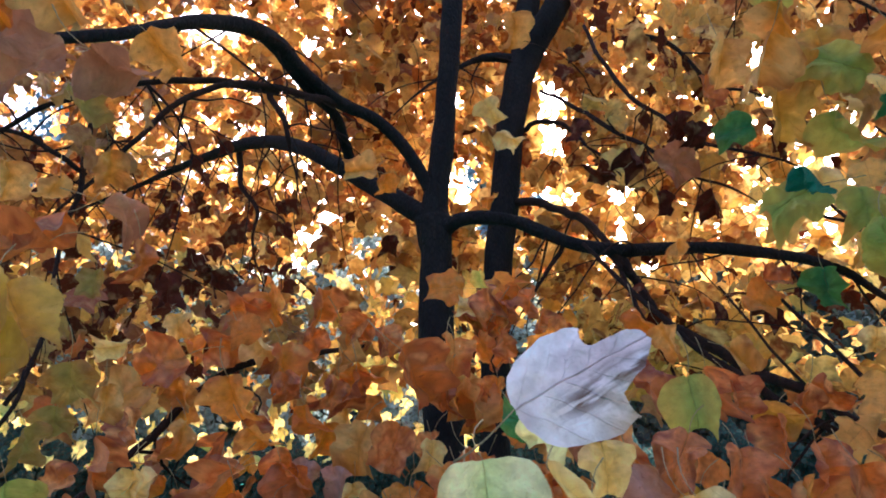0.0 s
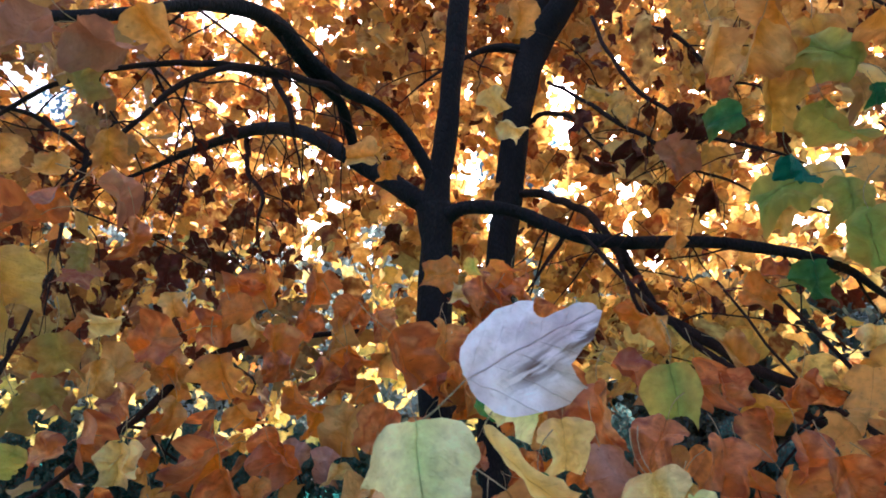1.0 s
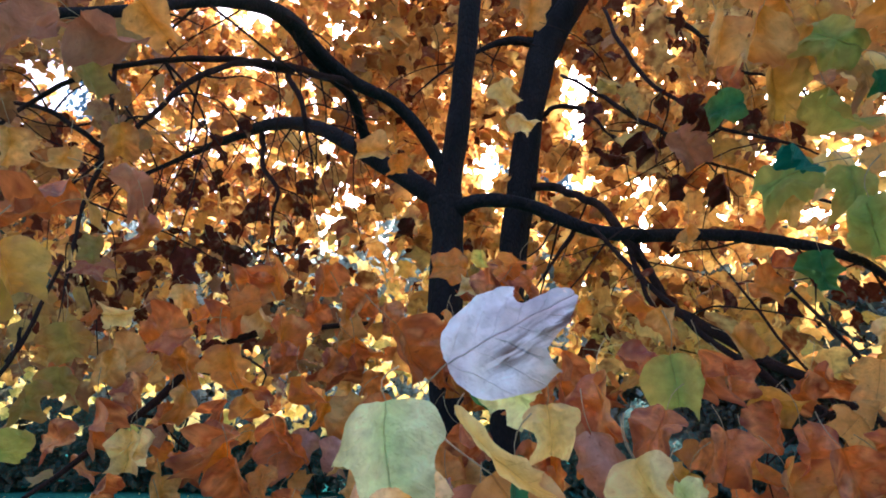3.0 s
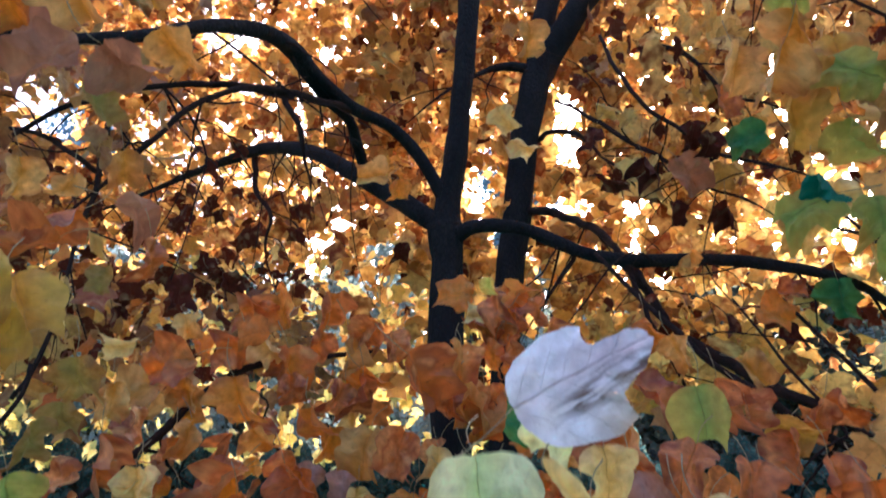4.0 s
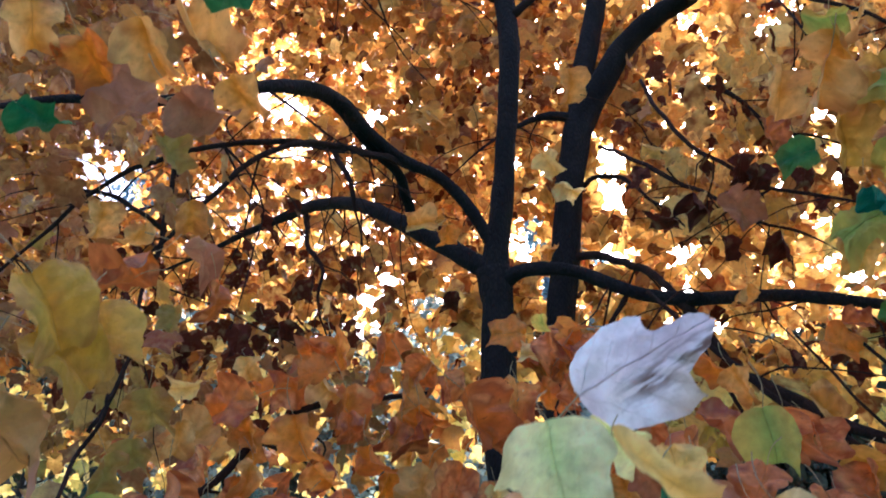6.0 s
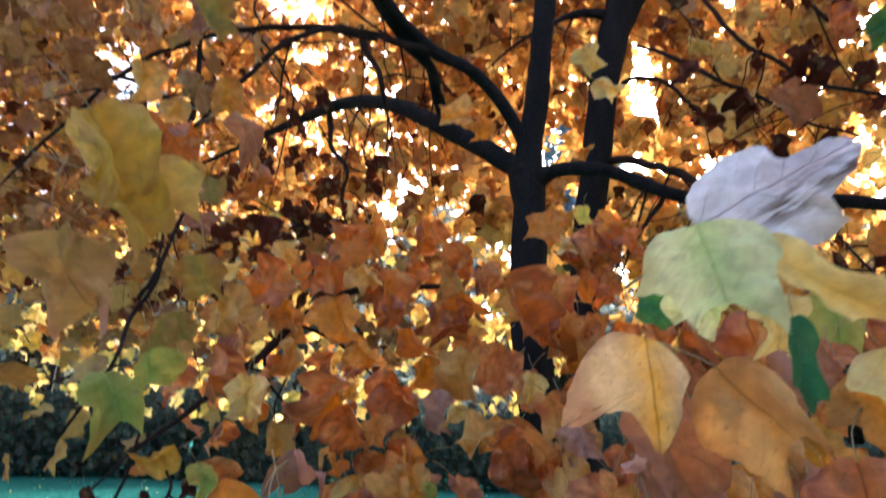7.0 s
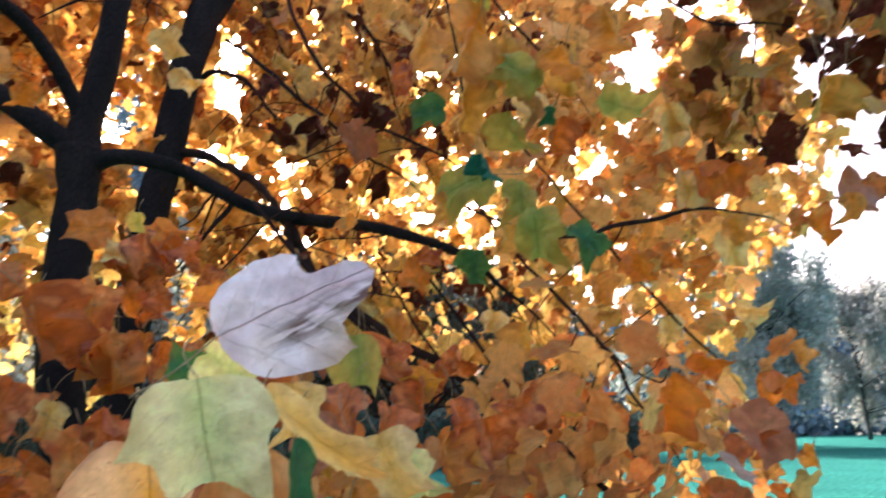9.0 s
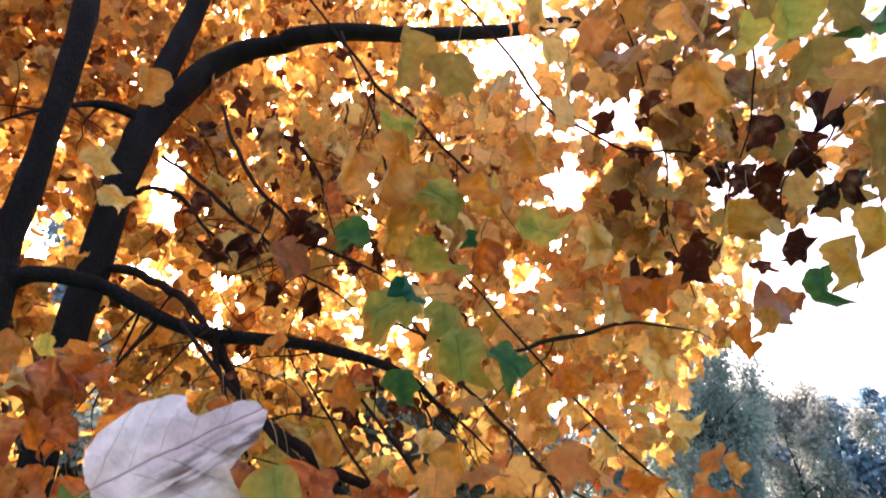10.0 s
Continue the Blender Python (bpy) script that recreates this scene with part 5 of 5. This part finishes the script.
def canopy(x, y, z):
    """The crown's outline: open to the lawn on the right, hanging lower on the left, with gaps."""
    az, el = azel(x, y, z)
    if az > 61 + 6 * noise.noise(Vector((el * 0.12, 3, 1))) - max(0, 16 - el) * 0.9 and el < 34:
        return False
    if y > 4.2 and az > 24 and noise.noise(Vector((x * 7, y * 7, z * 7))) < (az - 24) * 0.03 - 0.05 - max(0, el - 28) * 0.014:
        return False
    if el > 53:
        return False
    if -36 < az < 2 and 16 < el < 44 and y < 3.7 + 0.055 * abs(az):
        return False
    if y > 4.2 and el < 17 and az < 8 and noise.noise(Vector((x * 9, y * 9, z * 9))) < 0.12:
        return False
    if y > 8 and 2 < az < 32 and 22 < el < 45 and noise.noise(Vector((x * 2.5, y * 2.5, z * 2.5))) < -0.05:
        return False
    low = 4.0 if az < -12 else 6.5
    if el < low + 5 * noise.noise(Vector((az * 0.11, 0, 7))):
        return False
    for a, e, ra, re in SKY_GAPS:
        if ((az - a) / ra) ** 2 + ((el - e) / re) ** 2 < 0.7 + 1.3 * noise.noise(Vector((x * 1.9, y * 1.9, z * 1.9))):
            return False
    return True


def beside(x, y, z):
    """Clear of the stems and the limbs."""
    az, el = azel(x, y, z)
    if -4 < az < 11 and el > 8:
        return False
    if -36 < az < 0 and 20 < el < 46:
        return False
    if 0 < az < 34 and 15 < el < 24:
        return False
    if 8 < az < 50 and 38.5 < el < 46:
        return False
    return True


def right_side(x, y, z):
    return canopy(x, y, z) and beside(x, y, z) and azel(x, y, z)[0] > 12


def right_front(x, y, z):
    return canopy(x, y, z) and beside(x, y, z) and azel(x, y, z)[0] > 31


crown = fill(11, 20000, (-7.5, 8.5, 4.0, 7.6, 1.6, 10.5), (0.11, 0.17), canopy, 0.25, 0.9)
# left of the crown takes browner leaves, partly painting in its shade
brown = [azel(*q[:3])[0] + 30 * noise.noise(Vector(q[:3]) * 1.3) + 12 * noise.noise(Vector(q[:3]) * 9) < -2 for q in crown]
foliage("foliage", GOLD, tree_b, [q for q, b in zip(crown, brown) if not b], 2)
foliage("foliage", AMBER, tree_a, [q for q, b in zip(crown, brown) if b], 2)
beyond = fill(26, 17000, (-13, 10, 9.0, 14.0, 5.0, 16.0), (0.16, 0.24), canopy, 0.35, 0.6)
foliage("foliage", GOLD, tree_b, beyond, 2)
large = fill(70, 1500, (-4.5, 5.0, 4.0, 5.2, 2.6, 8.0), (0.15, 0.21), canopy, 0.35, 1.0)
foliage("foliage", GOLD, tree_b, [q for i, q in enumerate(large) if i % 3], 1, 0.7)
foliage("foliage", AMBER, tree_a, large[::3], 1, 0.7)
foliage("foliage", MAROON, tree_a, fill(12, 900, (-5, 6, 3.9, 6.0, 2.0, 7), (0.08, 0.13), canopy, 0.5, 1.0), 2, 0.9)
foliage("foliage", LEMON, tree_b, fill(13, 760, (-6.0, 0.3, 4.6, 8.0, 1.55, 3.2), (0.10, 0.15), None, 0.7, 1.1), 1, 0.7)
foliage("foliage", GOLD, tree_b, fill(14, 2400, (0.6, 6.5, 2.5, 4.3, 1.4, 6.0), (0.10, 0.15), right_side, 0.45, 1.1))
foliage("foliage", BROWN, tree_a, fill(15, 1100, (-4.5, -0.7, 3.2, 4.3, 1.8, 6.0), (0.09, 0.14), lambda x, y, z: canopy(x, y, z) and beside(x, y, z), 0.45, 1.1))
foliage("foliage", BROWN, tree_a, fill(71, 120, (-2.4, -0.9, 1.7, 2.7, 2.5, 3.7), (0.09, 0.13), lambda x, y, z: azel(x, y, z)[0] < -26 and azel(x, y, z)[1] > 24 and not open_sky(*azel(x, y, z)), 0.3, 1.4), 1, 0.8)
foliage("foliage", RUSSET, tree_a, fill(16, 22, (-1.3, -0.2, 1.7, 2.6, 1.25, 2.05), (0.08, 0.12)), 1, 0.8)
foliage("foliage", RUSSET, tree_a, fill(17, 330, (0.5, 3.0, 2.3, 3.2, 0.4, 1.9), (0.10, 0.15), None, 0.3, 1.6), 1, 0.8)
foliage("foliage", OLIVE, tree_a, fill(18, 420, (0.95, 4.2, 1.7, 3.1, 1.4, 3.6), (0.10, 0.15), right_front, 0.4, 1.4), 1, 0.7)
foliage("foliage", DRAB, tree_a, fill(19, 60, (-2.4, -1.0, 1.5, 2.9, 1.2, 3.2), (0.09, 0.13), lambda x, y, z: beside(x, y, z) and not open_sky(*azel(x, y, z), 1.1), 0.4, 1.4), 1, 0.7)
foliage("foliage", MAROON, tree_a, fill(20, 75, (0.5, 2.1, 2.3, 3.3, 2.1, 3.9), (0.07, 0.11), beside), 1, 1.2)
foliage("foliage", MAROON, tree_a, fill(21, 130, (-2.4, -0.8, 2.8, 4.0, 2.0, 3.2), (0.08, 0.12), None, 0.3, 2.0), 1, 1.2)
foliage("foliage", OLIVE, tree_b, fill(22, 320, (-2.8, -0.4, 1.4, 2.8, 3.0, 4.8), (0.10, 0.15), lambda x, y, z: azel(x, y, z)[1] > 46, 0.4, 1.2), 1, 0.7)
foliage("foliage", OLIVE, tree_b, fill(24, 430, (1.2, 4.2, 0.9, 3.0, 2.3, 4.6), (0.10, 0.15), lambda x, y, z: azel(x, y, z)[1] > 24 and azel(x, y, z)[0] > 38 and not open_sky(*azel(x, y, z)), 0.5, 1.3), 1, 0.7)
foliage("foliage", DRAB, tree_b, fill(27, 300, (1.9, 3.6, 0.9, 2.2, 2.3, 3.8), (0.10, 0.15), lambda x, y, z: azel(x, y, z)[1] > 23 and azel(x, y, z)[0] > 50 and not open_sky(*azel(x, y, z)), 0.3, 1.3), 1, 0.7)
foliage("foliage", OLIVE, tree_a, fill(28, 330, (0.8, 3.2, 1.2, 2.6, 0.5, 1.8), (0.09, 0.13), lambda x, y, z: 30 < azel(x, y, z)[0] < 56, 0.3, 1.6), 1, 0.8)
foliage("foliage", RUSSET, tree_a, fill(29, 170, (0.8, 3.0, 1.2, 2.5, 0.4, 1.5), (0.09, 0.13), lambda x, y, z: 26 < azel(x, y, z)[0] < 54, 0.3, 1.6), 1, 0.8)
foliage("foliage", DRAB, tree_b, fill(65, 170, (1.0, 3.4, 0.2, 1.8, 2.3, 4.2), (0.09, 0.14), lambda x, y, z: 52 < azel(x, y, z)[0] < 84 and 30 < azel(x, y, z)[1] < 47 and not open_sky(*azel(x, y, z)), 0.2, 1.3), 1, 0.7)
# brown leaves stand in for the shaded nearer layer of the crown
foliage("foliage", BROWN, tree_b, fill(66, 420, (0.7, 5.0, 3.0, 4.3, 1.9, 6.5), (0.09, 0.14), right_side, 0.5, 1.2), 2, 0.8)
foliage("foliage", AMBER, tree_b, fill(67, 260, (-0.1, 1.1, 3.95, 4.4, 2.6, 5.2), (0.08, 0.12), canopy, 0.3, 1.2), 2, 0.8)
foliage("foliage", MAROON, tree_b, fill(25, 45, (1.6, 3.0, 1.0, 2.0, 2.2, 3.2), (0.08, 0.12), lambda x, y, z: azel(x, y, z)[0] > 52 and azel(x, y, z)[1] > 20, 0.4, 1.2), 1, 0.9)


# ---- woods beyond the lawn ----
def far_tree(place, height, seed, mat, spread, leaf_size, count, label, low=0.18):
    rnd = random.Random(seed)
    tree = empty("far_tree", label, "tree", "trees beyond the lawn", place)
    h = height
    line = [np.array((rnd.uniform(-0.02, 0.02) * h * s, rnd.uniform(-0.02, 0.02) * h * s, h * s - 0.1, h * 0.013 * (1 - 0.8 * s))) for s in (0, 0.2, 0.45, 0.7, 0.95)]
    v, f = tube_data(smooth_line(line, 3), 8)
    part("trunk", mesh_from("trunk", v, f), FAR_BARK, tree)
    rows = []
    clumps = [(rnd.gauss(0, 0.45) * spread, rnd.gauss(0, 0.45) * spread, h * rnd.uniform(low, 1.0)) for _ in range(26)]
    for cx, cy, cz in clumps:
        v, f = tube_data([np.array((0, 0, cz * 0.75, h * 0.004)), np.array((cx * 0.5, cy * 0.5, cz * 0.9, h * 0.003)), np.array((cx, cy, cz, h * 0.001))], 5)
        part("limb", mesh_from("limb", v, f), FAR_BARK, tree)
        k = 1.15 - 0.75 * abs(cz / h - 0.5)
        for _ in range(count // 26):
            rows.append((cx * k + rnd.gauss(0, 0.13) * spread, cy * k + rnd.gauss(0, 0.13) * spread, cz + rnd.gauss(0, 0.07) * h, leaf_size * rnd.uniform(0.7, 1.3)))
    rows = [(x, y, max(0.4, z), s) for x, y, z, s in rows]
    foliage("crown", mat, tree, rows, 3, 0.3)
    return tree


def bearing(az, r):
    return (r * math.sin(radians(az)), r * math.cos(radians(az)), 0)


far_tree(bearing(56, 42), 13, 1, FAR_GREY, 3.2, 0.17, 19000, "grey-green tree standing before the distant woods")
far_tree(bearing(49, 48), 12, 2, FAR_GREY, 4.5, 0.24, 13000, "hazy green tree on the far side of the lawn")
far_tree(bearing(61.5, 62), 12, 3, FAR_HAZE, 4.2, 0.21, 22000, "hazy pale grey tree on the far side of the lawn")
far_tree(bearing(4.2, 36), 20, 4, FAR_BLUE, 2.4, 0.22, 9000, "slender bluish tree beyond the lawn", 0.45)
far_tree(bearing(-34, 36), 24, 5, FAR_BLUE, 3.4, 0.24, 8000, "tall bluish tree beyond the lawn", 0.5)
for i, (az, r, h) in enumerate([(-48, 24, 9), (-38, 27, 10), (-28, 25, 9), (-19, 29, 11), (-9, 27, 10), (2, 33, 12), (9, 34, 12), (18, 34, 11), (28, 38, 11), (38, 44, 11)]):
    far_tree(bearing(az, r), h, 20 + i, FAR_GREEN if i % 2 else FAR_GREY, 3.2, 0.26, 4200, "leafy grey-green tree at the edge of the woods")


def woods(seed, az0, az1, r0, r1, h, count, leaf_size, per, mat):
    """A belt of far trees, joined: bare stems below, leaves above."""
    rnd = random.Random(seed)
    belt = empty("woodland", "belt of hazy bluish-green trees with bare dark stems", "woods")
    verts, faces, rows = [], [], []
    for _ in range(count):
        x, y, _z = bearing(rnd.uniform(az0, az1), rnd.uniform(r0, r1))
        hh = h * rnd.uniform(0.8, 1.15)
        v, f = tube_data([np.array((x, y, -0.1, 0.018 * hh)), np.array((x + rnd.uniform(-.3, .3), y, hh * 0.5, 0.012 * hh)), np.array((x, y, hh * 0.9, 0.003 * hh))], 6)
        o = len(verts)
        verts += v
        faces += [tuple(o + a for a in t) for t in f]
        for _k in range(per):
            s = rnd.random()
            w = 0.22 * hh * math.sin(math.pi * (0.15 + 0.8 * s)) 
            rows.append((x + rnd.gauss(0, 0.6) * w, y + rnd.gauss(0, 0.6) * w, hh * (0.20 + 0.82 * s), leaf_size * rnd.uniform(0.6, 1.4)))
    tagged(part("stems", mesh_from("stems", verts, faces), FAR_BARK, belt), kind="stuff")
    foliage("crowns", mat, belt, rows, 3, 0.2)
    tagged(belt, kind="stuff")


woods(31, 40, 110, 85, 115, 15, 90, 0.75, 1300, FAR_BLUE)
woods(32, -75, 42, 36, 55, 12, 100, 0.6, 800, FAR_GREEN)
# added belt behind the viewpoint, never in view, closing the horizon
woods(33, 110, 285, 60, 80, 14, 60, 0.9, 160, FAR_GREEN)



def undergrowth(seed, az0, az1, r0, r1, h, count, mat):
    """Low bushes along the edge of the lawn, joined."""
    rnd = random.Random(seed)
    rows = []
    for _ in range(count):
        a, r = rnd.uniform(az0, az1), rnd.uniform(r0, r1)
        x, y, _z = bearing(a, r)
        top = h * (0.7 + 0.6 * noise.noise(Vector((a * 0.35, 0, seed))))
        rows.append((x, y, 0.1 + top * rnd.random() ** 0.8, rnd.uniform(0.12, 0.26) * r0 / 22))
    ob = foliage("undergrowth", mat, None, rows, 3, 0.2)
    tagged(ob, "dark bluish-green bushes along the edge of the lawn", "bushes")


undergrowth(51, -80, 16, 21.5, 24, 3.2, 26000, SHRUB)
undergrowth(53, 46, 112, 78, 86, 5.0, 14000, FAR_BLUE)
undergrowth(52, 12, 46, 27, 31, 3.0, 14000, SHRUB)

# fallen leaves on the lawn
litter = [(x, y, 0.03, s) for x, y, z, s in fill(41, 350, (-14, 12, 2, 24, 0, 1), (0.03, 0.055))]
tagged(foliage("fallen_leaves", LEMON, None, litter, 2, 0.0), "pale yellow fallen leaves scattered on the lawn", "leaf litter", kind="stuff")

# each tree's origin at the foot of its trunk
for tree, foot in ((tree_a, Vector((0.3, 3.2, 0))), (tree_b, Vector((0.38, 3.72, 0)))):
    for ob in tree.children:
        ob.matrix_basis = Matrix.Translation(-foot) @ ob.matrix_basis
    tree.location = foot
